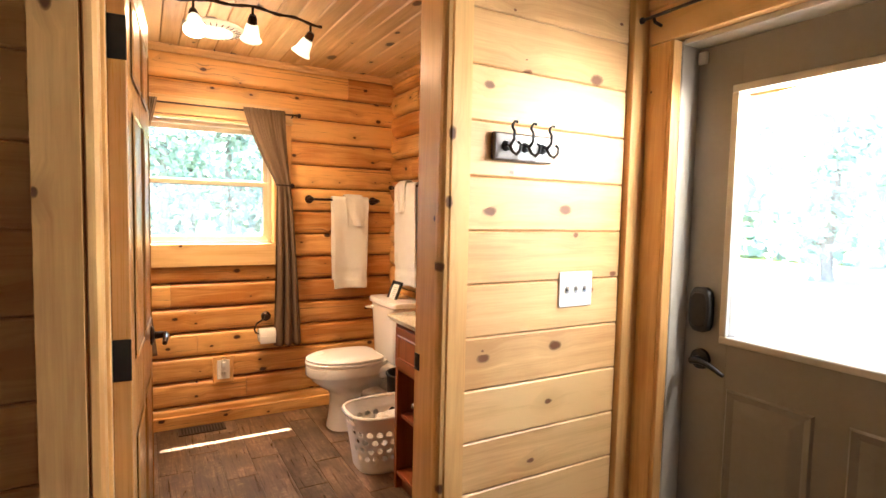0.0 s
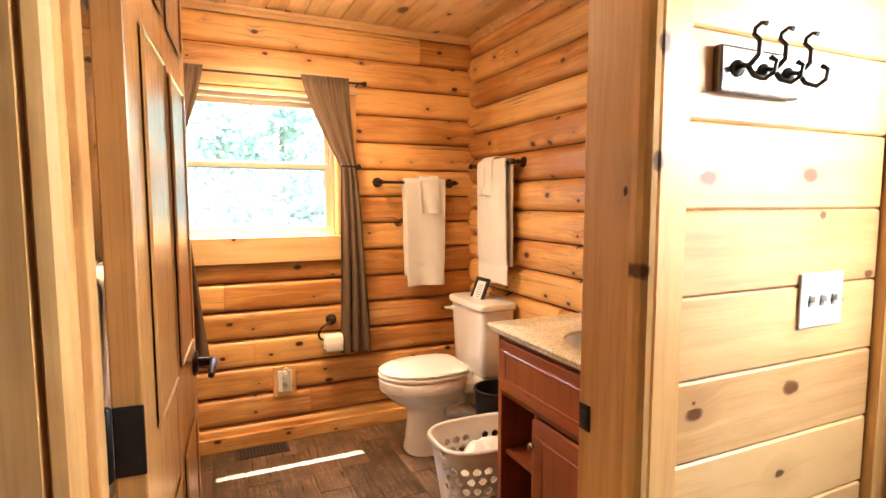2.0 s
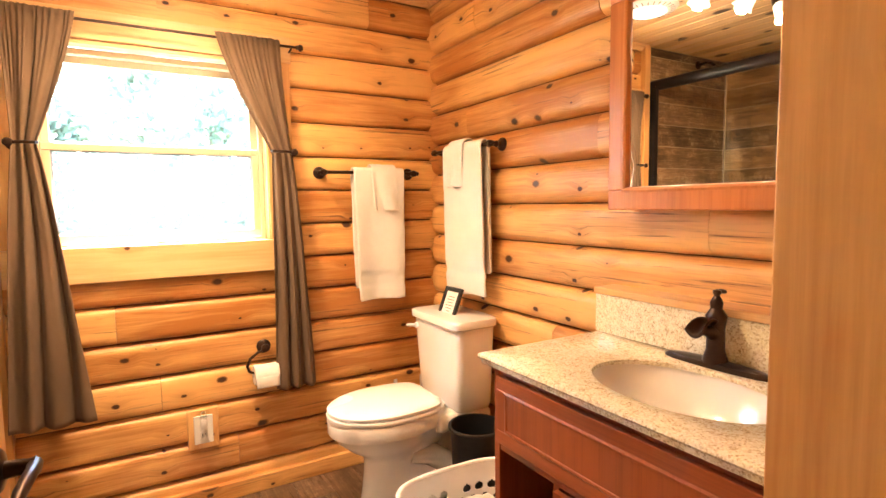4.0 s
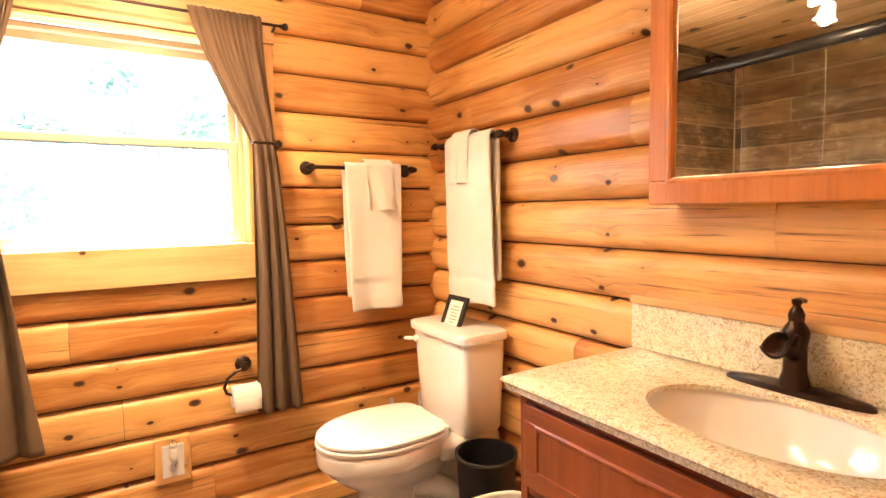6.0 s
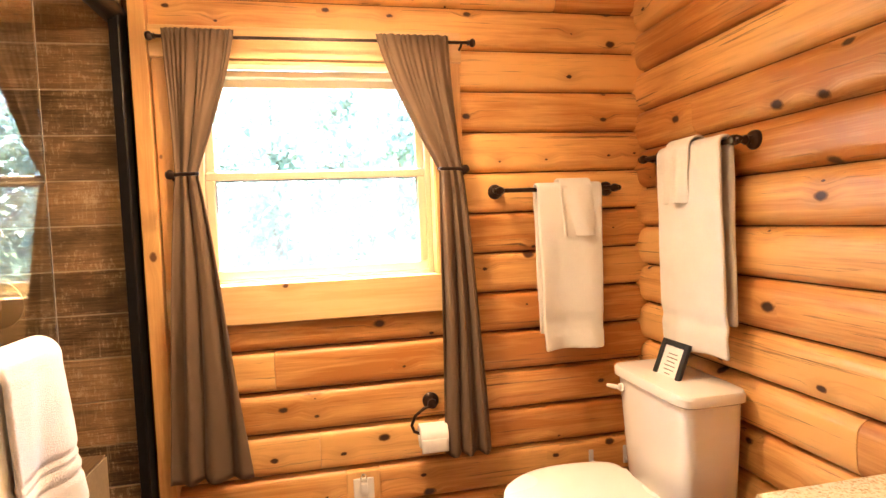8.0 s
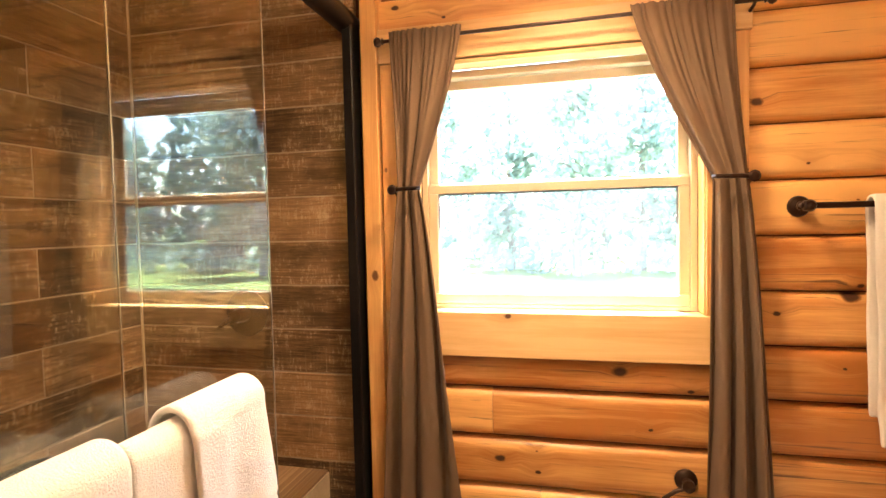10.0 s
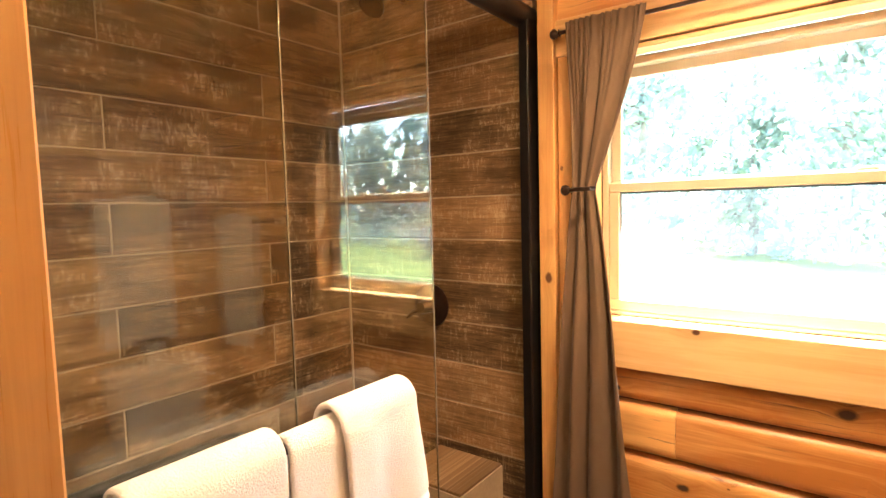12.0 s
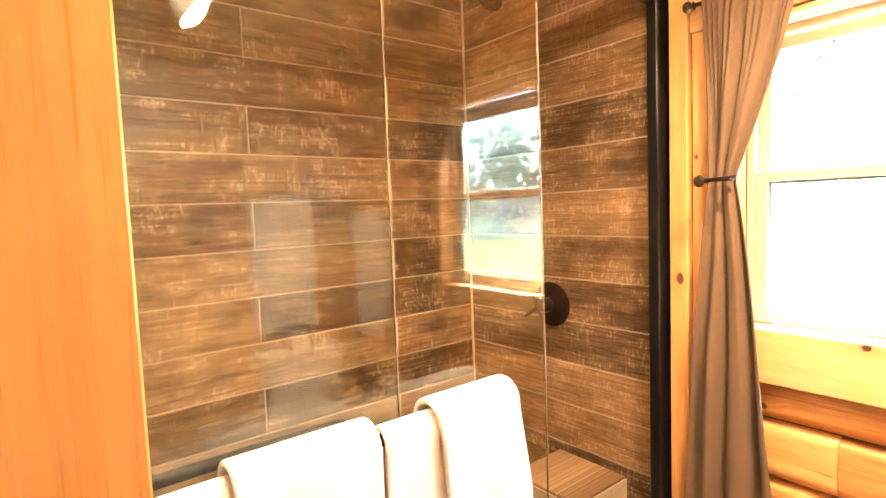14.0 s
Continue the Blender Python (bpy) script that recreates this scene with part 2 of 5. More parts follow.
grout = plain("grout", (0.44, 0.345, 0.23), 0.9, scale=90)
caulk = plain("caulk", (0.55, 0.45, 0.31), 0.6, scale=40)
grout_dark = plain("floor_grout", (0.10, 0.075, 0.055), 0.9, scale=90)
ceramic = plain("glazed_ceramic", (0.86, 0.83, 0.78), 0.12, scale=8, vary=0.02, coat=0.4)
seat_plastic = plain("seat_plastic", (0.86, 0.83, 0.79), 0.25, scale=8, vary=0.02)
bronze = plain("oil_rubbed_bronze", (0.045, 0.026, 0.018), 0.3, 0.75, scale=25, vary=0.4)
black_metal = plain("black_metal", (0.012, 0.011, 0.011), 0.32, 0.4, scale=40, vary=0.3)
black_plastic = plain("black_plastic", (0.012, 0.012, 0.013), 0.45, scale=40, vary=0.2)
white_plastic = plain("white_plastic", (0.78, 0.75, 0.70), 0.4, scale=12, vary=0.03)
grey_plastic = plain("grey_plastic", (0.33, 0.34, 0.37), 0.45, scale=20, vary=0.08)
vinyl = plain("window_vinyl", (0.52, 0.44, 0.31), 0.35, scale=10, vary=0.03)
grey_door = plain("door_paint", (0.25, 0.225, 0.20), 0.42, scale=60, vary=0.05, bumps=0.08)
jamb_paint = plain("jamb_paint", (0.55, 0.50, 0.43), 0.5, scale=30, vary=0.06)
plaster = plain("hall_plaster", (0.62, 0.50, 0.36), 0.85, scale=40, vary=0.06, bumps=0.2)
paper = plain("paper", (0.82, 0.79, 0.74), 0.9, scale=120, vary=0.04, bumps=0.2)
print_ink = plain("printed_ink", (0.16, 0.15, 0.14), 0.8, scale=50)
chrome = plain("steel", (0.55, 0.53, 0.5), 0.22, 1.0, scale=30)
dark_hole = plain("dark_slot", (0.03, 0.025, 0.02), 0.8, scale=30)
vent_metal = plain("vent_metal", (0.055, 0.035, 0.025), 0.4, 0.5, scale=30)


def cloth(name, colour, scale, strength, weave=False, dist=0.003, sheen=0.3, thin=0.0):
    m, nodes, links, b = mat_base(name, 0.95)
    b.inputs["Sheen Weight"].default_value = sheen
    coord = nodes.new("ShaderNodeTexCoord").outputs["Object"]
    n1 = noise_tex(nodes, links, coord, scale, 3, 0.7)
    n2 = noise_tex(nodes, links, coord, 7, 3)
    h = n1
    if weave:
        w = nodes.new("ShaderNodeTexWave")
        w.bands_direction = "Z"
        w.inputs["Scale"].default_value, w.inputs["Distortion"].default_value = 220, 1.5
        links.new(coord, w.inputs["Vector"])
        h = math_node(nodes, links, "ADD", math_node(nodes, links, "MULTIPLY", w.outputs[1], 0.5), n1)
    s = math_node(nodes, links, "ADD", math_node(nodes, links, "MULTIPLY", n1, 0.5), math_node(nodes, links, "MULTIPLY", n2, 0.5))
    links.new(ramp(nodes, links, s, ((0.3, tuple(0.86 * v for v in colour)), (0.7, colour))), b.inputs["Base Color"])
    bump(nodes, links, b, h, strength, dist)
    if thin:
        through_light = nodes.new("ShaderNodeBsdfTranslucent")
        through_light.inputs[0].default_value = (*colour, 1)
        both = nodes.new("ShaderNodeMixShader")
        both.inputs[0].default_value = thin
        links.new(b.outputs[0], both.inputs[1])
        links.new(through_light.outputs[0], both.inputs[2])
        links.new(both.outputs[0], nodes["Material Output"].inputs[0])
    return m


terry = cloth("terry_cloth", (0.89, 0.85, 0.78), 260, 0.9, dist=0.004)
curtain_cloth = cloth("curtain_cloth", (0.19, 0.118, 0.068), 500, 0.25, weave=True, dist=0.0008, sheen=0.05, thin=0.15)


def granite():
    m, nodes, links, b = mat_base("granite", 0.14)
    b.inputs["Coat Weight"].default_value = 0.3
    coord = nodes.new("ShaderNodeTexCoord").outputs["Object"]
    n1 = noise_tex(nodes, links, coord, 130, 3, 0.7)
    n2 = noise_tex(nodes, links, coord, 45, 4, 0.7, 0.4)
    v = nodes.new("ShaderNodeTexVoronoi")
    v.inputs["Scale"].default_value = 260
    links.new(coord, v.inputs["Vector"])
    cs = nodes.new("ShaderNodeSeparateColor")
    links.new(v.outputs["Color"], cs.inputs[0])
    s = math_node(nodes, links, "ADD", math_node(nodes, links, "MULTIPLY", n2, 0.6), math_node(nodes, links, "MULTIPLY", cs.outputs[0], 0.4))
    col = ramp(nodes, links, s, ((0.22, (0.38, 0.28, 0.16)), (0.35, (0.64, 0.54, 0.35)), (0.48, (0.80, 0.73, 0.53)), (0.72, (0.88, 0.84, 0.69))))
    speck = math_node(nodes, links, "GREATER_THAN", n1, 0.62)
    col = mix(nodes, links, math_node(nodes, links, "MULTIPLY", speck, 0.36), col, (0.27, 0.18, 0.10))
    links.new(col, b.inputs["Base Color"])
    return m


granite_mat = granite()


def glass(name, tint=(0.97, 0.98, 0.97), rough=0.0):
    m, nodes, links, b = mat_base(name, rough)
    b.inputs["Base Color"].default_value, b.inputs["IOR"].default_value = (*tint, 1), 1.5
    b.inputs["Transmission Weight"].default_value = 1.0
    return m


pane_glass = glass("window_glass")
clear_plastic = plain("clear_plastic", (0.86, 0.85, 0.83), 0.12, scale=20, vary=0.03)
clear_plastic.node_tree.nodes["Principled BSDF"].inputs["Transmission Weight"].default_value = 0.25
glass_edge = plain("ground_glass_edge", (0.20, 0.17, 0.12), 0.3, scale=40, vary=0.3)
shower_glass = glass("shower_glass", (0.90, 0.93, 0.90))
mirror_mat, _n, _l, _b = mat_base("mirror_silver", 0.012, 1.0)
_b.inputs["Base Color"].default_value = (0.86, 0.87, 0.86, 1)


def glow(name, colour, strength):
    m, nodes, links, b = mat_base(name, 0.4)
    b.inputs["Base Color"].default_value = (0.8, 0.75, 0.68, 1)
    b.inputs["Emission Color"].default_value = (*colour, 1)
    b.inputs["Emission Strength"].default_value = strength
    return m


def screen_mesh():
    m, nodes, links, b = mat_base("insect_screen", 0.8)
    coord = nodes.new("ShaderNodeTexCoord").outputs["Object"]
    n1 = noise_tex(nodes, links, coord, 9.0, 3)
    clear, thread, both = nodes.new("ShaderNodeBsdfTransparent"), nodes.new("ShaderNodeBsdfTranslucent"), nodes.new("ShaderNodeMixShader")
    links.new(ramp(nodes, links, n1, ((0.3, (0.38, 0.40, 0.50)), (0.7, (0.50, 0.52, 0.62)))), thread.inputs[0])
    both.inputs[0].default_value = 0.025
    links.new(clear.outputs[0], both.inputs[1])
    links.new(thread.outputs[0], both.inputs[2])
    links.new(both.outputs[0], nodes["Material Output"].inputs[0])
    return m


screen_mat = screen_mesh()
shade_glow = glow("lit_glass_shade", (1.0, 0.78, 0.50), 0.075)
lens_glow = glow("lit_lens", (1.0, 0.82, 0.58), 0.095)


def foliage(name, a, b_):
    m, nodes, links, b = mat_base(name, 0.6)
    rnd = nodes.new("ShaderNodeNewGeometry").outputs["Random Per Island"]
    col = ramp(nodes, links, rnd, ((0.0, a), (1.0, b_)))
    links.new(col, b.inputs["Base Color"])
    thin = nodes.new("ShaderNodeBsdfTranslucent")
    links.new(col, thin.inputs[0])
    both = nodes.new("ShaderNodeMixShader")
    both.inputs[0].default_value = 0.4
    links.new(b.outputs[0], both.inputs[1])
    links.new(thin.outputs[0], both.inputs[2])
    links.new(both.outputs[0], nodes["Material Output"].inputs[0])
    return m


# leaf colours lifted towards pale blue, with outdoor haze painted into them
hazy_leaf = foliage("leaves", (0.22, 0.31, 0.27), (0.42, 0.50, 0.44))
concrete = plain("pale_concrete", (0.55, 0.53, 0.49), 0.9, scale=14, vary=0.12, bumps=0.3)
# backing coloured dark brown to paint in the shadow of the log gaps
dark_back = plain("gap_shadow_backing", (0.15, 0.065, 0.024), 0.9, scale=30, vary=0.3)
# bark lifted to pale grey for the same painted haze
bark = plain("bark", (0.24, 0.22, 0.20), 0.95, scale=18, vary=0.4, bumps=0.6, fine=0.01)


def ground_mat():
    m, nodes, links, b = mat_base("lawn_and_gravel", 0.95)
    coord = nodes.new("ShaderNodeTexCoord").outputs["Object"]
    n1 = noise_tex(nodes, links, coord, 0.9, 5, 0.7)
    n2 = noise_tex(nodes, links, coord, 28, 4, 0.8)
    sep = nodes.new("ShaderNodeSeparateXYZ")
    links.new(coord, sep.inputs[0])
    far = math_node(nodes, links, "ADD", sep.outputs[1], math_node(nodes, links, "MULTIPLY", n1, 4.0))
    edge = math_node(nodes, links, "MULTIPLY", math_node(nodes, links, "SUBTRACT", far, 13.5), 1.2, True)
    gravel = ramp(nodes, links, n2, ((0.3, (0.13, 0.118, 0.105)), (0.7, (0.38, 0.355, 0.33))))
    grass = ramp(nodes, links, n2, ((0.3, (0.06, 0.10, 0.02)), (0.7, (0.20, 0.27, 0.07))))
    patch = math_node(nodes, links, "MULTIPLY", math_node(nodes, links, "SUBTRACT", n1, 0.60, True), 9, True)
    near = mix(nodes, links, patch, gravel, grass)
    links.new(mix(nodes, links, edge, near, grass), b.inputs["Base Color"])
    bump(nodes, links, b, n2, 0.5, 0.02)
    return m


ground_m = ground_mat()

# ---- shaping helpers; all measures in plan units ----
def box(bm, x0, x1, y0, y1, z0, z1, bevel=0.0, seg=2):
    r = bmesh.ops.create_cube(bm, size=1.0)
    vs = r["verts"]
    for v in vs:
        v.co = Vector(((x0 + x1) / 2 + v.co.x * (x1 - x0), (y0 + y1) / 2 + v.co.y * (y1 - y0), (z0 + z1) / 2 + v.co.z * (z1 - z0)))
    if bevel:
        edges = list({e for v in vs for e in v.link_edges})
        bmesh.ops.bevel(bm, geom=edges, offset=bevel, segments=seg, profile=0.5, affect="EDGES", clamp_overlap=True)
    return bm


def rings(bm, loops, caps=True, closed=True):
    """Skin a row of loops of points."""
    vs = [[bm.verts.new(p) for p in loop] for loop in loops]
    n = len(vs[0])
    for a, b in zip(vs, vs[1:]):
        for i in range(n if closed else n - 1):
            j = (i + 1) % n
            bm.faces.new((a[i], a[j], b[j], b[i]))
    if caps:
        bm.faces.new(list(reversed(vs[0])))
        bm.faces.new(vs[-1])
    return bm


def tube(bm, pts, r, seg=10, caps=True):
    """A round bar along points; r is one radius or one for each point."""
    pts = [Vector(p) for p in pts]
    radii = r if isinstance(r, (list, tuple)) else [r] * len(pts)
    loops, up = [], None
    for i, p in enumerate(pts):
        t = (pts[min(i + 1, len(pts) - 1)] - pts[max(i - 1, 0)]).normalized()
        if up is None:
            up = t.orthogonal().normalized()
        up = (up - t * up.dot(t)).normalized()
        side = t.cross(up)
        loops.append([p + radii[i] * (math.cos(k * math.tau / seg) * up + math.sin(k * math.tau / seg) * side) for k in range(seg)])
    return rings(bm, loops, caps)


def lathe(bm, at, profile, axis="z", seg=24, sx=1.0, sy=1.0, caps=True):
    loops = []
    for r, h in profile:
        loop = []
        for k in range(seg):
            a, b = r * sx * math.cos(k * math.tau / seg), r * sy * math.sin(k * math.tau / seg)
            off = {"z": (a, b, h), "x": (h, a, b), "y": (b, h, a)}[axis]
            loop.append(Vector(at) + Vector(off))
        loops.append(loop)
    return rings(bm, loops, caps)


def sheet(bm, nu, nv, f):
    vs = [[bm.verts.new(f(i / nu, j / nv)) for i in range(nu + 1)] for j in range(nv + 1)]
    for j in range(nv):
        for i in range(nu):
            bm.faces.new((vs[j][i], vs[j][i + 1], vs[j + 1][i + 1], vs[j + 1][i]))
    return bm


def mesh_of(name, bm, mat, smooth=True):
    bmesh.ops.recalc_face_normals(bm, faces=bm.faces)
    me = bpy.data.meshes.new(name)
    bmesh.ops.scale(bm, vec=(U, U, U), verts=bm.verts)
    bm.to_mesh(me)
    bm.free()
    me.materials.append(mat)
    if smooth and len(me.polygons):
        me.polygons.foreach_set("use_smooth", [True] * len(me.polygons))
        me.set_sharp_from_angle(angle=radians(38))
    return me


def thing(name, at, label, category, group="", kind=""):
    """An empty at the base of a thing; its parts hang under it."""
    ob = new(name)
    ob.empty_display_size = 0.05
    ob.matrix_world = Matrix.Translation(P(*at))
    return tagged(ob, label, category, group, kind)


def part(name, bm, mat, parent=None, label="", smooth=True):
    ob = new(name, mesh_of(name, bm, mat, smooth))
    if parent is not None:
        ob.parent = parent
        inv = Matrix.Identity(4)
        p = parent
        while p is not None:
            inv = p.matrix_basis.inverted() @ inv if p.parent is None else inv
            p = p.parent
        ob.matrix_parent_inverse = inv if parent.parent is None else Matrix.Identity(4)
    return tagged(ob, label)


def whole(name, bm, mat, label, category, group="", kind="", smooth=True):
    return tagged(part(name, bm, mat, None, "", smooth), label, category, group, kind)


def bmnew():
    return bmesh.new()


def mod_solid(ob, thick, offset=0.0):
    m = ob.modifiers.new("solid", "SOLIDIFY")
    m.thickness, m.offset = thick * U, offset
    return ob


def mod_sub(ob, levels=1):
    m = ob.modifiers.new("sub", "SUBSURF")
    m.levels = m.render_levels = levels
    return ob


def wob(*v):
    return noise.noise(Vector(v))

# ---- plan ----
NY, NB = 3.235, 3.264          # north log wall: proud face, back of the grooves
EX, EB = 1.757, 1.795          # east log wall
SY, SB = 1.15, 1.262           # partition: hall face, bathroom face
WX = -0.717                    # shower back wall
GX = 0.075                     # shower door line
CEIL = 2.14
FZ = 0.04                      # finished floor
COURSE = 0.1402
DX0, DX1, DH = 0.257, 0.970, 1.86   # bathroom door opening
WX0, WX1, WZ0, WZ1 = 0.24, 1.0, 1.07, 1.775   # window opening


def boxes(name, mat, label, category, *dims, smooth=False, bevel=0.0):
    bm = bmnew()
    for d in dims:
        box(bm, *d, bevel)
    return whole(name, bm, mat, label, category, kind="structure", smooth=smooth)


# ---- large structure ----
wall_n = boxes("wall_north", dark_back, "honey-coloured half-log exterior wall with a window", "wall",
               (0.06, WX0, NB, 3.325, 0, 2.3), (WX1, 2.0, NB, 3.325, 0, 2.3), (WX0, WX1, NB, 3.325, 0, WZ0), (WX0, WX1, NB, 3.325, WZ1, 2.3))
wall_e = boxes("wall_east", dark_back, "honey-coloured half-log exterior wall beside the vanity", "wall", (EB, 2.0, SB, NB, 0, 2.3))
wall_w = boxes("wall_west", grout, "shower back wall of brown wood-look tiles", "wall", (-0.90, WX - 0.0015, 1.0, 3.50, 0, 2.3))
wall_ns = boxes("wall_shower_north", grout, "shower end wall of brown wood-look tiles", "wall", (WX - 0.15, 0.06, 3.2315, 3.42, 0, 2.3))
wall_s = boxes("wall_south", pine_x, "pine-boarded partition with the bathroom doorway", "wall",
               (-1.5, DX0 - 0.02, SY + 0.012, SB, 0, 2.5), (DX1 + 0.02, 1.70, SY + 0.012, SB, 0, 2.5), (DX0 - 0.02, DX1 + 0.02, SY + 0.012, SB, DH + 0.02, 2.5), (1.70, 2.0, SY + 0.012, SB, 0, 2.5))
boxes("wall_hall_east", pine_y, "pine exterior wall round the entrance door", "wall",
      (1.70, 2.0, 1.05, SY + 0.012, 0, 2.5), (1.70, 2.0, -2.2, 0.10, 0, 2.5), (1.70, 2.0, 0.10, 1.05, 1.806, 2.5))
boxes("wall_hall_west", plaster, "plain hall wall", "wall", (-1.62, -1.5, -2.2, SB, 0, 2.5))
boxes("wall_hall_south", plaster, "plain hall wall", "wall", (-1.62, 2.0, -2.32, -2.2, 0, 2.5))
boxes("floor_base", grout_dark, "dark grouted floor bed", "floor", (-1.1, 2.0, SY, 3.42, -0.12, FZ - 0.004))
floor_hall = boxes("floor_hall", grout_dark, "hall floor of brown wood-look planks", "floor", (-1.62, 2.0, -2.32, SY, -0.12, FZ - 0.004))
boxes("ceiling_hall", plaster, "plain hall ceiling", "ceiling", (-1.62, 2.0, -2.32, SY + 0.012, 2.5, 2.6))

# bathroom ceiling of narrow boards running to the window, one mesh
bm = bmnew()
w = 0.088
x = -1.0
while x < 1.9:
    box(bm, x + 0.001, x + w - 0.001, 1.2, 3.42, CEIL, CEIL + 0.03, 0.005, 1)
    x += w
whole("ceiling", bm, ceil_wood, "knotty pine tongue-and-groove board ceiling", "ceiling", kind="structure", smooth=False)
boxes("ceiling_back", pine_y, "upper side of the board ceiling", "ceiling", (-1.1, 2.0, 1.2, 3.42, CEIL + 0.032, CEIL + 0.1))

# cove moulding under the ceiling
def cove(points, name="trim"):
    bm = bmnew()
    (x0, y0), (x1, y1), (nx, ny) = points
    prof = [(0.0, -0.034), (0.008, -0.034), (0.013, -0.02), (0.026, -0.01), (0.028, 0.0), (0.0, 0.0)]
    rings(bm, [[(px + nx * a, py + ny * a, CEIL - 0.001 + b) for a, b in prof] for px, py in ((x0, y0), (x1, y1))])
    return whole(name, bm, pine_x, "pine cove moulding along the ceiling", "trim", kind="structure", smooth=False)


cove(((0.10, NY - 0.003), (EX, NY - 0.003), (0, -1)))
cove(((EX - 0.003, NY), (EX - 0.003, SB), (-1, 0)))


# half logs
def log(parent, along, a0, a1, z0, z1, face, back, sign):
    """A half log between a0 and a1; its round side stands out from back to face."""
    bm = bmnew()
    n, loops = 18, []
    seed = a0 * 3.1 + z0 * 7.7
    for i in range(9):
        a = a0 + (a1 - a0) * i / 8
        loop = []
        for k in range(n + 1):
            u = k / n
            q = abs(2 * u - 1)
            d = (1 - q ** (7.0 if along == "x" else 4.4)) ** (0.62 if along == "x" else 0.70)
            end = 0.0015 if i in (0, 8) else 0.0
            p = back + (face - back) * d * (1 + 0.05 * wob(a * 2.3, seed, u * 2)) + sign * end
            z = z0 + 0.0015 + (z1 - z0 - 0.003) * u
            loop.append((a, p, z) if along == "x" else (p, a, z))
        for z in (z1 - 0.002, z0 + 0.002):
            p = back + sign * 0.02
            loop.append((a, p, z) if along == "x" else (p, a, z))
        loops.append(loop)
    rings(bm, loops)
    return part("log", bm, log_x if along == "x" else log_y, parent)


def course(parent, along, a0, a1, z, face, back, sign, joints=()):
    stops = [a0, *[j for j in joints if a0 < j < a1], a1]
    for p, q in zip(stops, stops[1:]):
        log(parent, along, p + 0.0007, q - 0.0007, z, z + COURSE, face, back, sign)


n_joints = {4: (0.2, 1.457), -5: (0.449,), -7: (0.58, 1.13), -9: (0.844,)}
for k in range(-11, 6):
    z = 1.4145 + COURSE * k
    if z + COURSE > WZ0 - 0.03 and z < WZ1 + 0.02:
        course(wall_n, "x", 0.10, WX0 - 0.02, z, NY, NB, 1)
        course(wall_n, "x", WX1 + 0.02, EB, z, NY, NB, 1)
    else:
        course(wall_n, "x", 0.10, EB, z, NY, NB, 1, n_joints.get(k, ()))
e_joints = {0: (2.20,), 1: (2.93,), -2: (1.83,), 3: (2.2,), 4: (2.87,), -5: (2.4,)}
for k in range(-11, 7):
    z = 1.344 + COURSE * k
    course(wall_e, "y", SB, NB, z, EX, EB, 1, e_joints.get(k, ()))

# base board, corner strip by the shower
boxes("baseboard", log_x, "pine base board under the window wall", "baseboard", (0.11, EX, NY - 0.022, NY + 0.01, FZ, 0.108), bevel=0.004)
boxes("baseboard", log_y, "pine base board under the log wall", "baseboard", (EX - 0.018, EX + 0.01, 2.12, NY - 0.024, FZ, 0.108), bevel=0.004)
boxes("trim_corner", pine_z, "upright pine trim board beside the shower", "trim", (0.092, 0.140, NY - 0.03, NY + 0.03, 0.0, CEIL - 0.002), bevel=0.003)

# ---- window ----
win = tagged(new("window_1"), "cream vinyl double-hung window with pine casing", "window", "", "structure")


def wpart(name, dims, mat, parent=win, bevel=0.003, label=""):
    return part(name, box(bmnew(), *dims, bevel, 2), mat, parent, label, smooth=False)


wpart("head_casing", (0.141, 1.105, 3.214, NY + 0.03, 1.780, 1.877), casing_x, label="pine head casing board")
wpart("apron", (0.145, 1.100, 3.214, NY + 0.03, 0.949, 1.074), casing_x, label="pine apron board with knots")
wpart("side_casing", (0.146, WX0 - 0.001, 3.216, NY + 0.03, 1.0745, 1.778), pine_z)
wpart("side_casing", (WX1 + 0.001, 1.098, 3.216, NY + 0.03, 1.0745, 1.778), pine_z)
wpart("window_sill", (WX0 - 0.012, WX1 + 0.012, NY + 0.0305, 3.2845, 1.050, 1.074), casing_x, label="pine window sill")
wpart("jamb_liner", (WX0 - 0.012, WX0 + 0.004, 3.222, 3.284, 1.076, 1.774), pine_zy)
wpart("jamb_liner", (WX1 - 0.004, WX1 + 0.012, 3.222, 3.284, 1.076, 1.774), pine_zy)
wpart("head_liner", (WX0 + 0.005, WX1 - 0.005, 3.222, 3.284, 1.763, 1.776), pine_x)
fx0, fx1, fz0, fz1 = WX0 + 0.004, WX1 - 0.004, 1.075, 1.763
wpart("window_frame", (fx0, fx0 + 0.018, 3.285, 3.325, fz0, fz1), vinyl)
wpart("window_frame", (fx1 - 0.018, fx1, 3.285, 3.325, fz0, fz1), vinyl)
wpart("window_frame", (fx0 + 0.018, fx1 - 0.018, 3.285, 3.325, fz1 - 0.022, fz1), vinyl)
wpart("window_frame", (fx0 + 0.018, fx1 - 0.018, 3.285, 3.325, fz0, fz0 + 0.012), vinyl)


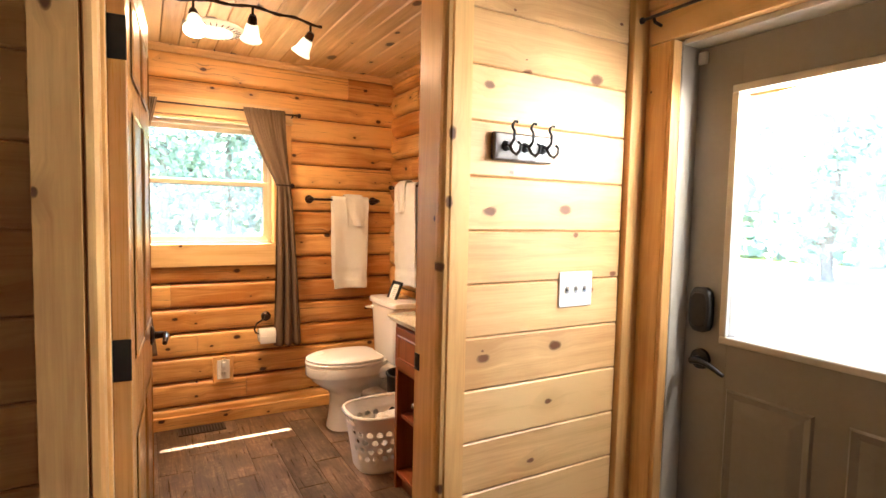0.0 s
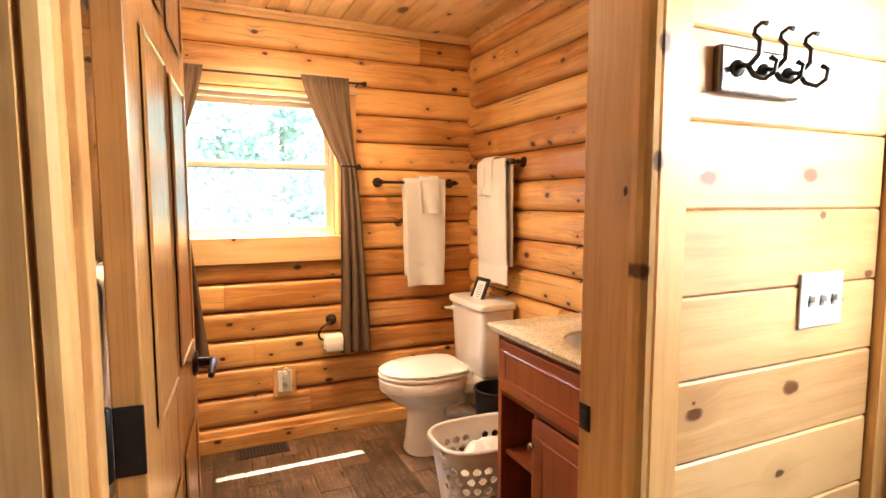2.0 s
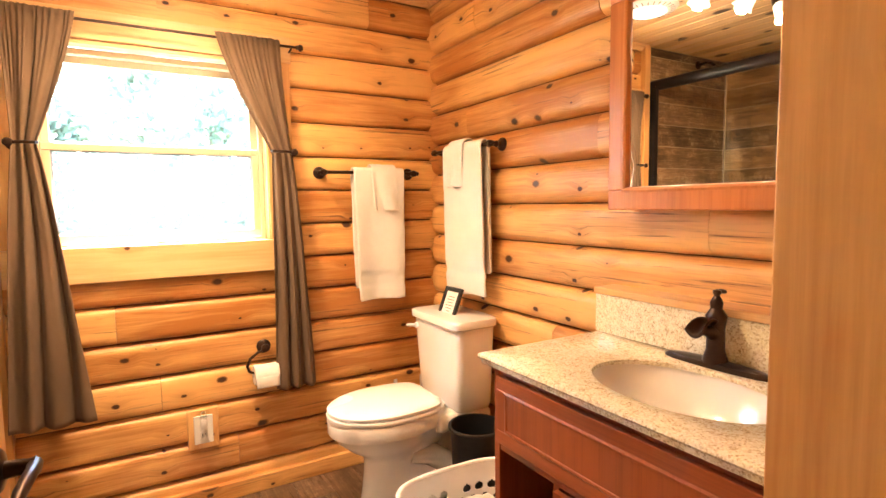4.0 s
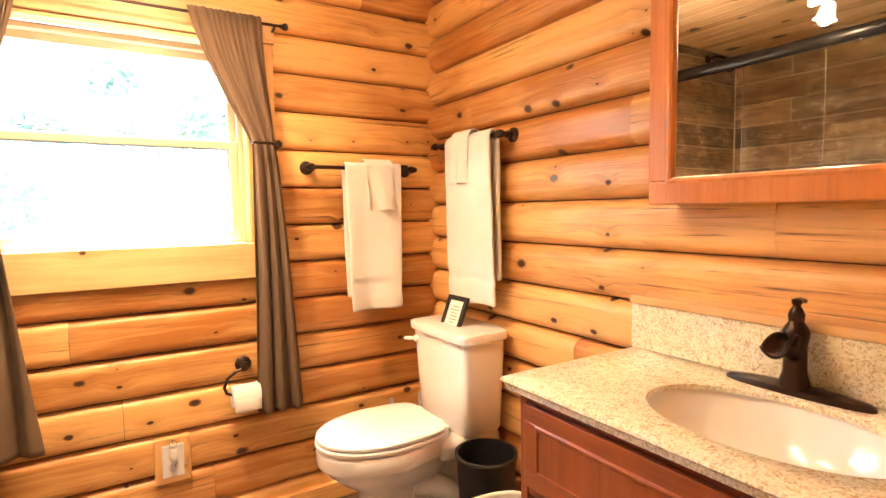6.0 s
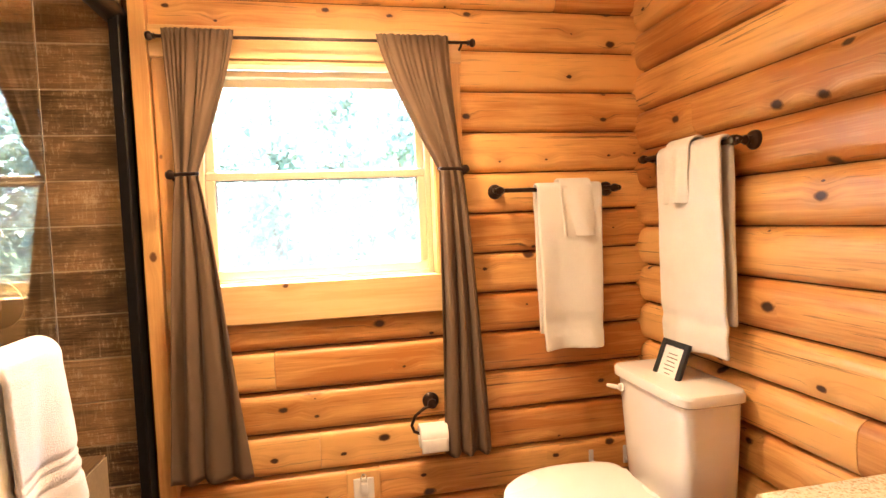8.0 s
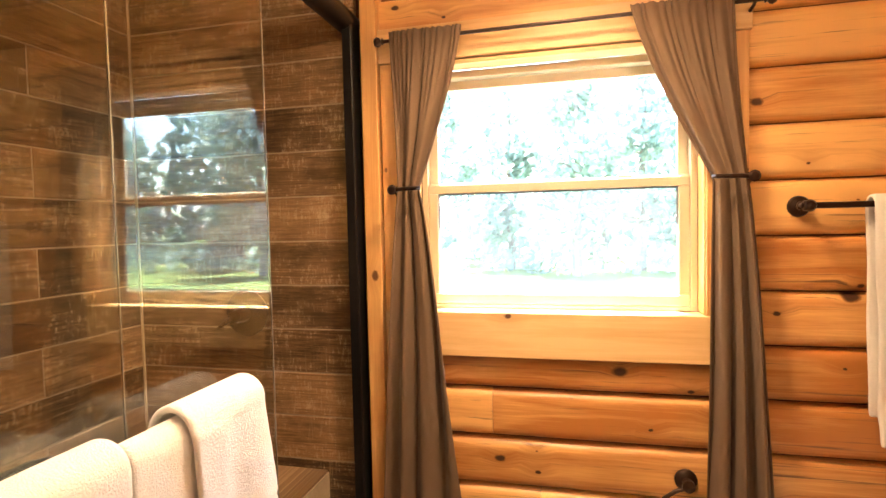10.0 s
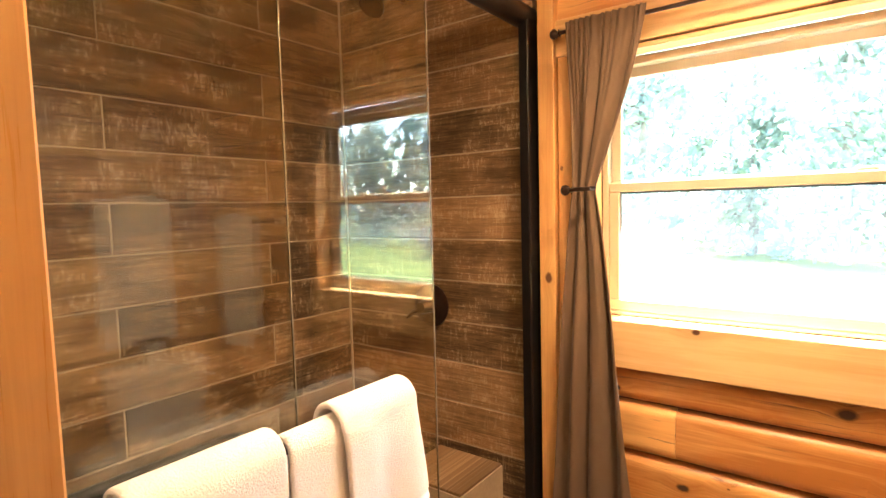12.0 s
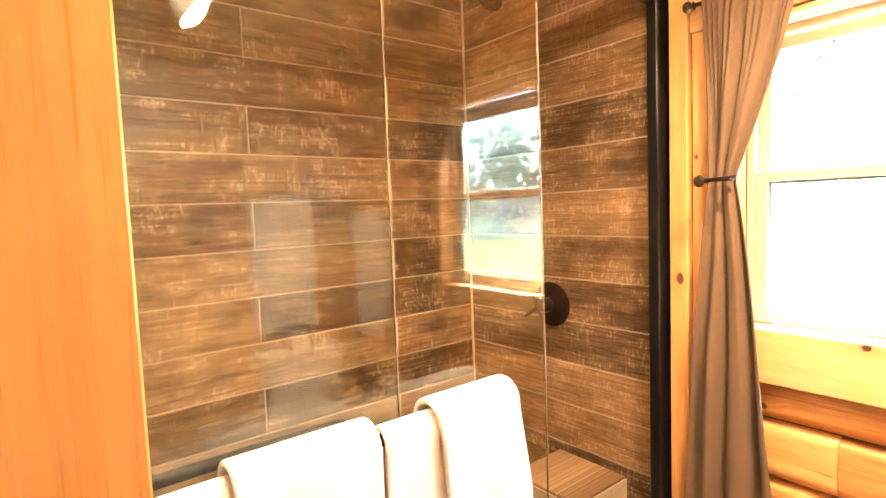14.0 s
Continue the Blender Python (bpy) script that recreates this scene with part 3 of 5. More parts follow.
def sash(y0, y1, z0, z1, name, lower):
    s = part(name, box(bmnew(), fx0 + 0.019, fx1 - 0.019, y0, y1, z0, z0 + 0.030, 0.003), vinyl, win, smooth=False)
    for d in ((fx0 + 0.019, fx1 - 0.019, y0, y1, z1 - 0.026, z1), (fx0 + 0.019, fx0 + 0.046, y0, y1, z0 + 0.030, z1 - 0.026), (fx1 - 0.046, fx1 - 0.019, y0, y1, z0 + 0.030, z1 - 0.026)):
        part("sash_rail", box(bmnew(), *d, 0.003), vinyl, s, smooth=False)
    g = part("pane", box(bmnew(), fx0 + 0.044, fx1 - 0.044, (y0 + y1) / 2 - 0.002, (y0 + y1) / 2 + 0.002, z0 + 0.028, z1 - 0.024), pane_glass, s, "clear glass pane", smooth=False)
    g.visible_shadow = False
    if lower:
        part("sash_lock", box(bmnew(), 0.795, 0.835, y0 + 0.004, y1 - 0.004, z1, z1 + 0.009, 0.003), vinyl, s, smooth=False)
        part("pane_spacer", rings(bmnew(), [[(px, y1 - 0.006, pz) for px, pz in ((fx0 + 0.046, z0 + 0.03), (fx1 - 0.046, z0 + 0.03), (fx1 - 0.046, z1 - 0.026), (fx0 + 0.046, z1 - 0.026))],
                                            [(px, y1 - 0.006, pz) for px, pz in ((fx0 + 0.051, z0 + 0.035), (fx1 - 0.051, z0 + 0.035), (fx1 - 0.051, z1 - 0.031), (fx0 + 0.051, z1 - 0.031))]], caps=False), grey_plastic, s, smooth=False)


sash(3.287, 3.303, 1.088, 1.437, "lower_sash", True)
sash(3.306, 3.322, 1.412, 1.739, "upper_sash", False)

screen = wpart("insect_screen", (fx0 + 0.020, fx1 - 0.020, 3.3265, 3.3275, 1.088, 1.425), screen_mat, bevel=0.0, label="fine grey insect screen")
screen.visible_shadow = False

# ---- bathroom doorway ----
boxes("door_frame", pine_zy, "pine door jamb with stop", "door frame",
      (DX0 - 0.02, DX0, SY - 0.002, SB + 0.002, 0, DH), (DX1, DX1 + 0.02, SY - 0.002, SB + 0.002, 0, DH), (DX0 - 0.02, DX1 + 0.02, SY - 0.002, SB + 0.002, DH, DH + 0.02),
      (DX0, DX0 + 0.011, SY + 0.02, SY + 0.065, 0, DH), bevel=0.002)


def casing(x0, x1, z1, inner_left):
    """A moulded upright casing board on the hall face."""
    bm = bmnew()
    w = x1 - x0
    prof = [(0, 0.0), (0, -0.014), (0.004, -0.018), (0.70, -0.018), (0.74, -0.013), (0.78, -0.018), (0.9, -0.017), (0.97, -0.012), (1.0, -0.006), (1.0, 0.0)]
    if inner_left:
        prof = [(1 - a, d) for a, d in reversed(prof)]
    loops = [[(x0 + w * a if a > 0.01 else x0 + 0.0 * w, SY + 1.9 * d, z) for a, d in prof] for z in (0.0, z1)]
    rings(bm, loops)
    return whole("trim_casing", bm, pine_z, "knotty pine door casing", "trim", kind="structure", smooth=False)


casing(0.160, 0.262, 1.97, False)
casing(0.965, 1.042, 1.97, True)
boxes("trim_head", pine_x, "knotty pine head casing over the doorway", "trim", (0.263, 0.964, SY - 0.018, SY, DH + 0.005, 1.97), bevel=0.002)
boxes("trim_hall_corner", pine_zy, "pine corner strip in the hall", "trim", (1.625, 1.70, SY - 0.02, SY + 0.012, 0, 2.5), bevel=0.004)


def board(parent, x0, x1, z0, z1):
    bm = bmnew()
    box(bm, x0, x1, SY, SY + 0.0125, z0 + 0.001, z1 - 0.001, 0.004, 1)
    part("board", bm, pine_x, parent, smooth=False)


for k in range(-6, 13):
    board(wall_s, 1.043, 1.624, 0.803 + 0.1432 * k, 0.803 + 0.1432 * (k + 1))
    board(wall_s, -1.5, 0.159, 0.921 + 0.155 * k, 0.921 + 0.155 * (k + 1))

strike = part("strike_plate", box(bmnew(), DX1 - 0.0025, DX1 + 0.003, SB - 0.028, SB - 0.001, 0.850, 0.896, 0.001), black_metal)
tagged(strike, "dark bronze strike plate in the door jamb", "strike plate")
part("strike_hole", box(bmnew(), DX1 - 0.0035, DX1 - 0.001, SB - 0.022, SB - 0.008, 0.858, 0.885, 0.001), dark_hole, strike)

# ---- bathroom door, standing open ----
door = thing("door_1", (0.30, 1.275, FZ), "honey-stained panelled wooden door standing open", "door", kind="structure")
DL, DT = 0.700, 0.035
door_turn = Matrix.Translation(P(0.300, 1.272, 0)) @ Matrix.Rotation(radians(-3.7), 4, "Z")


def door_part(name, bm, mat, parent=door, label="", smooth=False):
    """Shapes are given with the leaf along y from its hinge, its room face at x = 0."""
    ob = part(name, bm, mat, parent, label, smooth)
    ob.data.transform(door_turn)
    return ob


cols, rowz = ((0.095, 0.318), (0.382, 0.605)), ((0.16, 0.745), (0.925, 1.485), (1.565, 1.735))
for y0, y1, nm in ((0.0, 0.095, "stile"), (0.318, 0.382, "mullion"), (0.605, DL, "stile")):
    door_part(nm, box(bmnew(), -DT, 0, y0, y1, FZ + 0.012, 1.85, 0.002, 1), door_wood)
zr = [FZ + 0.012, *[v for r in rowz for v in r], 1.85]
for a, b in zip(zr[0::2], zr[1::2]):
    for y0, y1 in cols:
        door_part("rail", box(bmnew(), -DT + 0.0005, -0.0005, y0, y1, a, b), door_wood)
for z0, z1 in rowz:
    for y0, y1 in cols:
        bm = bmnew()
        for s in (1, -1):
            x0 = 0.0 if s == 1 else -DT
            fr = lambda i, d: [(x0 + s * d, y0 + i, z0 + i), (x0 + s * d, y1 - i, z0 + i), (x0 + s * d, y1 - i, z1 - i), (x0 + s * d, y0 + i, z1 - i)]
            rings(bm, [fr(-0.004, 0.003), fr(0.004, 0.006), fr(0.014, -0.006), fr(0.022, -0.009), fr(0.05, -0.002), fr(0.052, -0.0015)], caps=True)
        door_part("panel", bm, door_wood)
for z in (0.95, 1.62, 0.22):
    bm = bmnew()
    box(bm, -0.034, 0.001, -0.0035, 0.001, z - 0.045, z + 0.045, 0.002)
    hinge = door_part("hinge", bm, black_metal, label="black metal hinge")
    door_part("hinge_barrel", lathe(bmnew(), (-0.041, -0.006, z - 0.047), [(0.006, 0), (0.0075, 0.003), (0.0075, 0.091), (0.006, 0.094)], seg=12), black_metal, hinge, smooth=True)
    tagged(part("hinge_leaf", box(bmnew(), DX0 - 0.001, DX0 + 0.004, SB - 0.045, SB - 0.002, z - 0.042, z + 0.042, 0.002), black_metal, hinge))
hz = 0.862
handle = door_part("handle", lathe(bmnew(), (0, 0.640, hz), [(0.031, 0.0), (0.031, 0.004), (0.026, 0.009), (0.012, 0.012), (0.010, 0.040), (0.012, 0.045), (0.0, 0.046)], axis="x"), bronze, label="dark bronze lever handle", smooth=True)
door_part("lever", tube(bmnew(), [(0.043, 0.643, hz), (0.046, 0.623, hz + 0.001), (0.046, 0.593, hz + 0.003), (0.044, 0.563, hz - 0.001), (0.043, 0.543, hz - 0.006)], [0.010, 0.009, 0.0085, 0.0085, 0.007]), bronze, handle, smooth=True)
door_part("lever", tube(bmnew(), [(-DT - 0.043, 0.643, hz), (-DT - 0.046, 0.590, hz + 0.002), (-DT - 0.044, 0.543, hz - 0.006)], [0.010, 0.009, 0.007]), bronze, handle, smooth=True)
door_part("rose", lathe(bmnew(), (-DT - 0.046, 0.640, hz), [(0.010, 0.0), (0.010, 0.034), (0.026, 0.037), (0.031, 0.042), (0.031, 0.046)], axis="x"), bronze, handle, smooth=True)
door_part("latch_plate", box(bmnew(), -0.030, -0.006, DL - 0.001, DL + 0.0015, hz - 0.028, hz + 0.028, 0.001), bronze, handle)

# ---- entrance door ----
edoor = thing("door_2", (1.78, 1.03, 0.0), "grey-painted half-glazed entrance door with two lower panels", "door", kind="structure")
DFX, DBX, EY0, EY1 = 1.795, 1.837, 0.18, 1.032
GY0, GY1, GZ0, GZ1 = 0.30, 0.893, 0.938, 1.636


def ed(name, dims, mat=grey_door, parent=edoor, bevel=0.002, label=""):
    return part(name, box(bmnew(), *dims, bevel), mat, parent, label, smooth=False)


ed("stile", (DFX, DBX, GY1, EY1, FZ + 0.012, 1.785))
ed("stile", (DFX, DBX, EY0, GY0, FZ + 0.012, 1.785))
ed("rail", (DFX, DBX, GY0, GY1, GZ1, 1.785), bevel=0.0)
ed("rail", (DFX, DBX, GY0, GY1, FZ + 0.012, GZ0), bevel=0.0)
for a, b, c, d in ((GY0 - 0.022, GY1 + 0.022, GZ1, GZ1 + 0.022), (GY0 - 0.022, GY1 + 0.022, GZ0 - 0.022, GZ0), (GY1, GY1 + 0.022, GZ0, GZ1), (GY0 - 0.022, GY0, GZ0, GZ1)):
    ed("glazing_bead", (DFX - 0.010, DFX + 0.004, a, b, c, d), jamb_paint, bevel=0.004)
g = ed("pane", (DFX + 0.016, DFX + 0.022, GY0 - 0.003, GY1 + 0.003, GZ0 - 0.003, GZ1 + 0.003), pane_glass, bevel=0.0, label="clear glass pane")
g.visible_shadow = False
for y0, y1 in ((0.655, 0.885), (0.31, 0.575)):
    bm = bmnew()
    fr = lambda i, d: [(DFX - d, y0 + i, 0.16 + i), (DFX - d, y1 - i, 0.16 + i), (DFX - d, y1 - i, 0.785 - i), (DFX - d, y0 + i, 0.785 - i)]
    rings(bm, [fr(-0.002, 0.0), fr(0.004, 0.006), fr(0.016, 0.003), fr(0.022, 0.001), fr(0.05, 0.006), fr(0.055, 0.0065)])
    part("panel", bm, grey_door, edoor, smooth=False)
bm = bmnew()
prof = []
for k in range(32):
    a = k * math.tau / 32
    prof.append((0.036 * math.copysign(abs(math.cos(a)) ** 0.6, math.cos(a)), 0.068 * math.copysign(abs(math.sin(a)) ** 0.6, math.sin(a))))
rings(bm, [[(DFX - d, 0.974 + s * a, 1.006 + s * b) for a, b in prof] for d, s in ((0.0, 1.0), (0.016, 1.0), (0.022, 0.92), (0.024, 0.8))])
lock = part("lock", bm, black_plastic, edoor, "black electronic door lock")
part("lock_cover", rings(bmnew(), [[(DFX - d, 0.974 + s * a, 1.006 + s * b) for a, b in prof] for d, s in ((0.0235, 0.78), (0.0262, 0.74), (0.0266, 0.7))]), black_metal, lock)
lever = part("handle", lathe(bmnew(), (DFX, 0.972, 0.855), [(0.0, -0.046), (0.011, -0.045), (0.011, -0.014), (0.030, -0.009), (0.032, -0.003), (0.032, 0.0)], axis="x"), black_metal, edoor, "black lever handle")
part("lever", tube(bmnew(), [(DFX - 0.043, 0.972, 0.855), (DFX - 0.047, 0.945, 0.859), (DFX - 0.046, 0.915, 0.853), (DFX - 0.044, 0.885, 0.839), (DFX - 0.044, 0.872, 0.834)], [0.010, 0.009, 0.008, 0.007, 0.006]), black_metal, lever)
part("sensor", box(bmnew(), DFX - 0.012, DFX, 1.000, 1.028, 1.738, 1.774, 0.003), white_plastic, edoor, "small white door sensor")
bm = bmnew()
box(bm, 1.722, 1.86, 1.034, 1.049, 0, 1.80, 0.003)
box(bm, 1.722, 1.86, 0.10, 0.16, 0, 1.80, 0.003)
box(bm, 1.722, 1.86, 0.161, 1.033, 1.788, 1.805, 0.003)
whole("door_frame", bm, jamb_paint, "pale painted entrance door jamb", "door frame", kind="structure", smooth=False)
boxes("trim_casing", pine_zy, "pine casing board beside the entrance door", "trim", (1.684, 1.70, 1.051, SY - 0.021, 0, 1.80), (1.684, 1.7215, 1.036, 1.0505, 0, 1.80), bevel=0.003)
boxes("trim_head", pine_y, "pine head casing over the entrance door", "trim", (1.684, 1.70, 0.0, SY - 0.021, 1.802, 1.905), (1.676, 1.70, 0.0, SY - 0.021, 1.907, 1.935), bevel=0.003)

# ---- floor tiles ----
base_tile = {}


def tile(parent, name, mat, key, size, at):
    """One tile as an object of its own on a shared mesh, centred on its place."""
    if key not in base_tile:
        a, b, c = (s / 2 for s in size)
        base_tile[key] = mesh_of(name, box(bmnew(), -a, a, -b, b, -c, c, 0.0018, 1), mat, False)
    ob = new(name, base_tile[key])
    ob.parent = parent
    ob.matrix_basis = Matrix.Translation(P(*at))
    return ob


# ---- outdoors ----
bm = bmnew()
sheet(bm, 60, 60, lambda u, v: ((u - 0.5) * 400, (v - 0.5) * 400, -0.45))
ground = whole("ground", bm, ground_m, "gravel drive and lawn outside", "ground", kind="structure", smooth=False)


def tree(at, height, seed, spread):
    rng = random.Random(seed)
    x, y = at
    t = thing("tree", (x, y, -0.45), "tall leafy green tree at the edge of the lawn", "tree", "trees outside")
    pts = [(x + 0.15 * wob(seed, k * 0.6, 0), y + 0.15 * wob(seed, k * 0.6, 5), -0.5 + height * 0.85 * k / 8) for k in range(9)]
    part("trunk", tube(bmnew(), pts, [0.17 - 0.017 * k for k in range(9)], 9), bark, t)
    crown = bmnew()
    for _ in range(16):
        h = rng.uniform(0.12, 0.95)
        k = h * 8 * 0.99
        base = Vector(pts[int(k)]).lerp(Vector(pts[int(k) + 1]), k % 1) if int(k) < 8 else Vector(pts[8])
        a = rng.uniform(0, math.tau)
        ln = spread * (1.1 - 0.75 * h) * rng.uniform(0.7, 1.15)
        tip = base + Vector((math.cos(a) * ln, math.sin(a) * ln, ln * rng.uniform(0.05, 0.5)))
        part("limb", tube(bmnew(), [base, base.lerp(tip, 0.5) + Vector((0, 0, 0.1)), tip], [0.05, 0.03, 0.012], 5), bark, t)
        for _ in range(150):
            c = base.lerp(tip, rng.uniform(0.25, 1.1)) + Vector([rng.gauss(0, 0.36) for _ in range(3)])
            n = Vector([rng.gauss(0, 1) for _ in range(3)]).normalized()
            s1 = n.orthogonal().normalized() * rng.uniform(0.10, 0.20)
            s2 = n.cross(s1).normalized() * rng.uniform(0.07, 0.13)
            vs = [crown.verts.new(c + q) for q in (s1, s2, -s1, -s2)]
            crown.faces.new(vs)
    part("crown", crown, hazy_leaf, t)
    return t


rng = random.Random(4)
spots = [(-7, 21), (-4.2, 19), (-1.6, 22.5), (0.9, 20), (3.2, 22), (5.6, 19.5), (8.2, 22), (11, 20), (-10, 20), (14, 23), (-2.8, 26), (2.2, 27), (6.8, 27), (-14, 24)]
kinds = [tree(spots[i], (9.5, 11.0, 8.5)[i], 11 + i, (2.0, 2.3, 1.9)[i]) for i in range(3)]
for i, (x, y) in enumerate(spots[3:]):
    copy_thing(kinds[i % 3], Matrix.Translation(P(x, y, -0.45)) @ Matrix.Rotation(rng.uniform(0, 6.28), 4, "Z"))
for i, (x, y) in enumerate(((17, 4), (19, 1), (16, -2.0), (18, 8), (20, -5))):
    copy_thing(kinds[i % 3], Matrix.Translation(P(x, y, -0.45)) @ Matrix.Rotation(rng.uniform(0, 6.28), 4, "Z"))

def woods(name, label, spread, count, size, seed):
    """Far leaves of a wood edge, too many to count."""
    r = random.Random(seed)
    bm = bmnew()
    for _ in range(count):
        p = Vector(spread(r))
        n = Vector([r.gauss(0, 1) for _ in range(3)]).normalized()
        s1 = n.orthogonal().normalized() * r.uniform(0.6, 1.2) * size
        s2 = n.cross(s1).normalized() * r.uniform(0.4, 0.8) * size
        bm.faces.new([bm.verts.new(p + q) for q in (s1, s2, -s1, -s2)])
    return whole(name, bm, hazy_leaf, label, "woods", kind="stuff", smooth=False)


def north_edge(r):
    x = r.uniform(-26, 30)
    top = 8.5 + 4 * wob(x * 0.22, 3.0, 0) + 1.5 * wob(x * 0.9, 1.0, 0)
    return (x, 29 + 2.5 * r.random() + 2 * wob(x * 0.3, 8.0, 0), -0.5 + top * r.random())


def brush(r):
    x = r.uniform(-22, 24)
    return (x, 20.5 + 4 * r.random(), -0.5 + (1.0 + 1.1 * wob(x * 0.5, 5.0, 0)) * r.random())


def east_edge(r):
    y = r.uniform(-22, 26)
    return (24 + 3 * r.random(), y, -0.5 + (6.5 + 3 * wob(y * 0.25, 1.0, 0)) * r.random())


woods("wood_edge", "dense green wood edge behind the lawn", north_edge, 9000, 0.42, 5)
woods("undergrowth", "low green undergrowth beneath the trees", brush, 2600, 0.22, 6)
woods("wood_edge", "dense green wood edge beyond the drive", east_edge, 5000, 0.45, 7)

# porch outside the entrance door
porch = thing("porch", (2.6, 0.5, -0.16), "shallow porch with a pale slab, a beam and a roof", "porch")
# pale slab added as a reflector, to bounce daylight through the entrance door
part("slab", box(bmnew(), 2.0, 3.3, -2.5, 3.3, -0.45, -0.16, 0.004), concrete, porch, "pale concrete slab added to bounce daylight indoors", smooth=False)
part("beam", box(bmnew(), 3.02, 3.08, -2.5, 3.3, 1.905, 1.945, 0.004), log_y, porch, "honey-coloured porch beam", smooth=False)
part("roof", box(bmnew(), 2.0, 3.2, -2.5, 3.3, 2.32, 2.38), pine_y, porch, smooth=False)
for y in (-2.4, 2.6):
    part("post", box(bmnew(), 3.0, 3.1, y, y + 0.1, -0.16, 1.905, 0.006), pine_zy, porch, smooth=False)

# ---- window dressing ----
RODY, RODZ = 3.178, 1.829
rod = thing("curtain_rod", (0.62, NY, RODZ), "thin dark bronze curtain rod over the window", "curtain rod")
part("rod", tube(bmnew(), [(0.172, RODY, RODZ), (1.118, RODY, RODZ + 0.004)], 0.0052), bronze, rod)
for x, s in ((0.172, -1), (1.118, 1)):
    zz = RODZ + (0.004 if s > 0 else 0)
    part("finial", lathe(bmnew(), (x, RODY, zz), [(0.006, 0), (0.010, s * 0.002), (0.006, s * 0.006), (0.0125, s * 0.012), (0.014, s * 0.018), (0.010, s * 0.025), (0.0, s * 0.028)], axis="x", seg=14), bronze, rod)
    part("bracket", tube(bmnew(), [(x - s * 0.02, 3.214, zz - 0.012), (x - s * 0.02, RODY + 0.006, zz - 0.008), (x - s * 0.02, RODY, zz - 0.004)], 0.004, 8), bronze, rod)


def curtain(tops, ties, bottoms, zb, seed, folds, label):
    """A panel gathered on the rod, drawn in at the tie and hanging free below it."""
    zt, zm = RODZ + 0.020, 1.418
    def edge(a, b, c, v):
        if v < 0.3:
            u = v / 0.3
            return a + (b - a) * (u ** 1.25)
        u = (v - 0.3) / 0.7
        return b + (c - b) * (u ** 0.75)
    def f(u, v):
        z = zt + (zb - zt) * (v if v < 1 else 1)
        vv = v
        # the tie stands at its own height
        z = zt + (zm - zt) * (v / 0.3) if v < 0.3 else zm + (zb - zm) * ((v - 0.3) / 0.7)
        x0, x1 = edge(tops[0], ties[0], bottoms[0], vv), edge(tops[1], ties[1], bottoms[1], vv)
        wide = x1 - x0
        amp = 0.009 + 0.014 * min(1, abs(v - 0.3) / 0.35)
        if v < 0.04:
            amp = 0.006
        ph = folds * math.tau * (u + 0.22 * wob(u * 1.7, v * 1.3, seed) + 0.08 * wob(u * 4, v * 0.8, seed + 2))
        d = amp * (0.8 * math.sin(ph) + 0.2 * math.sin(1.7 * ph + 1 + seed + 2 * wob(u * 3, v * 2, seed + 5))) + 0.012 * wob(u * 2, v * 3, seed + 3)
        fine = 0.0065 * math.sin(u * 78 + 3 * wob(u * 9, 1, seed)) * max(0, 1 - v / 0.20) * (0.35 if abs(v - 0.028) < 0.014 else 1.0)
        x = x0 + wide * (u + 0.02 * math.sin(ph + 0.8))
        return (x, RODY - 0.004 - 0.010 * max(0.0, 1 - v / 0.12) + d * (0.3 if v < 0.06 else min(1, 0.3 + (v - 0.06) * 6)) + fine * 0.8 - 0.012 * (v > 0.3) * min(1, (v - 0.3) * 3), z + 0.006 * wob(u * 4, seed, 9) * (v > 0.98))
    bm = bmnew()
    sheet(bm, 110, 72, f)
    c = whole("curtain", bm, curtain_cloth, label, "curtain", "pair of window curtains")
    mod_solid(c, 0.0025)
    return c


curtain((0.190, 0.398), (0.202, 0.268), (0.134, 0.378), 0.482, 1, 2.7, "taupe cloth curtain tied back at its middle")
curtain((0.815, 1.050), (1.006, 1.084), (0.988, 1.150), 0.468, 5, 3.2, "taupe cloth curtain tied back, narrow below the tie")


def holdback(x0, x1, xw, name="curtain_holdback"):
    h = thing(name, (xw, NY, 1.418), "dark bronze curtain holdback hook", "curtain holdback", "pair of curtain holdbacks")
    s = 1 if xw > x0 else -1
    part("hook", tube(bmnew(), [(xw, 3.214, 1.418), (xw, 3.165, 1.418), (xw - s * 0.01, 3.142, 1.418), (xw - s * 0.03, 3.134, 1.419), (x0 if s > 0 else x1, 3.138, 1.420), ((x0 if s > 0 else x1) - s * 0.004, 3.150, 1.421)], 0.0055), bronze, h)
    part("knob", lathe(bmnew(), (xw, 3.148, 1.418), [(0.004, 0.0), (0.012, -0.003), (0.014, -0.010), (0.009, -0.016), (0.0, -0.018)], axis="y", seg=14), bronze, h)
    part("rose", lathe(bmnew(), (xw, 3.2155, 1.418), [(0.018, 0.0), (0.018, -0.003), (0.012, -0.007), (0.005, -0.009)], axis="y", seg=16), bronze, h)


holdback(0.205, 0.268, 0.200)
holdback(1.004, 1.086, 1.086)


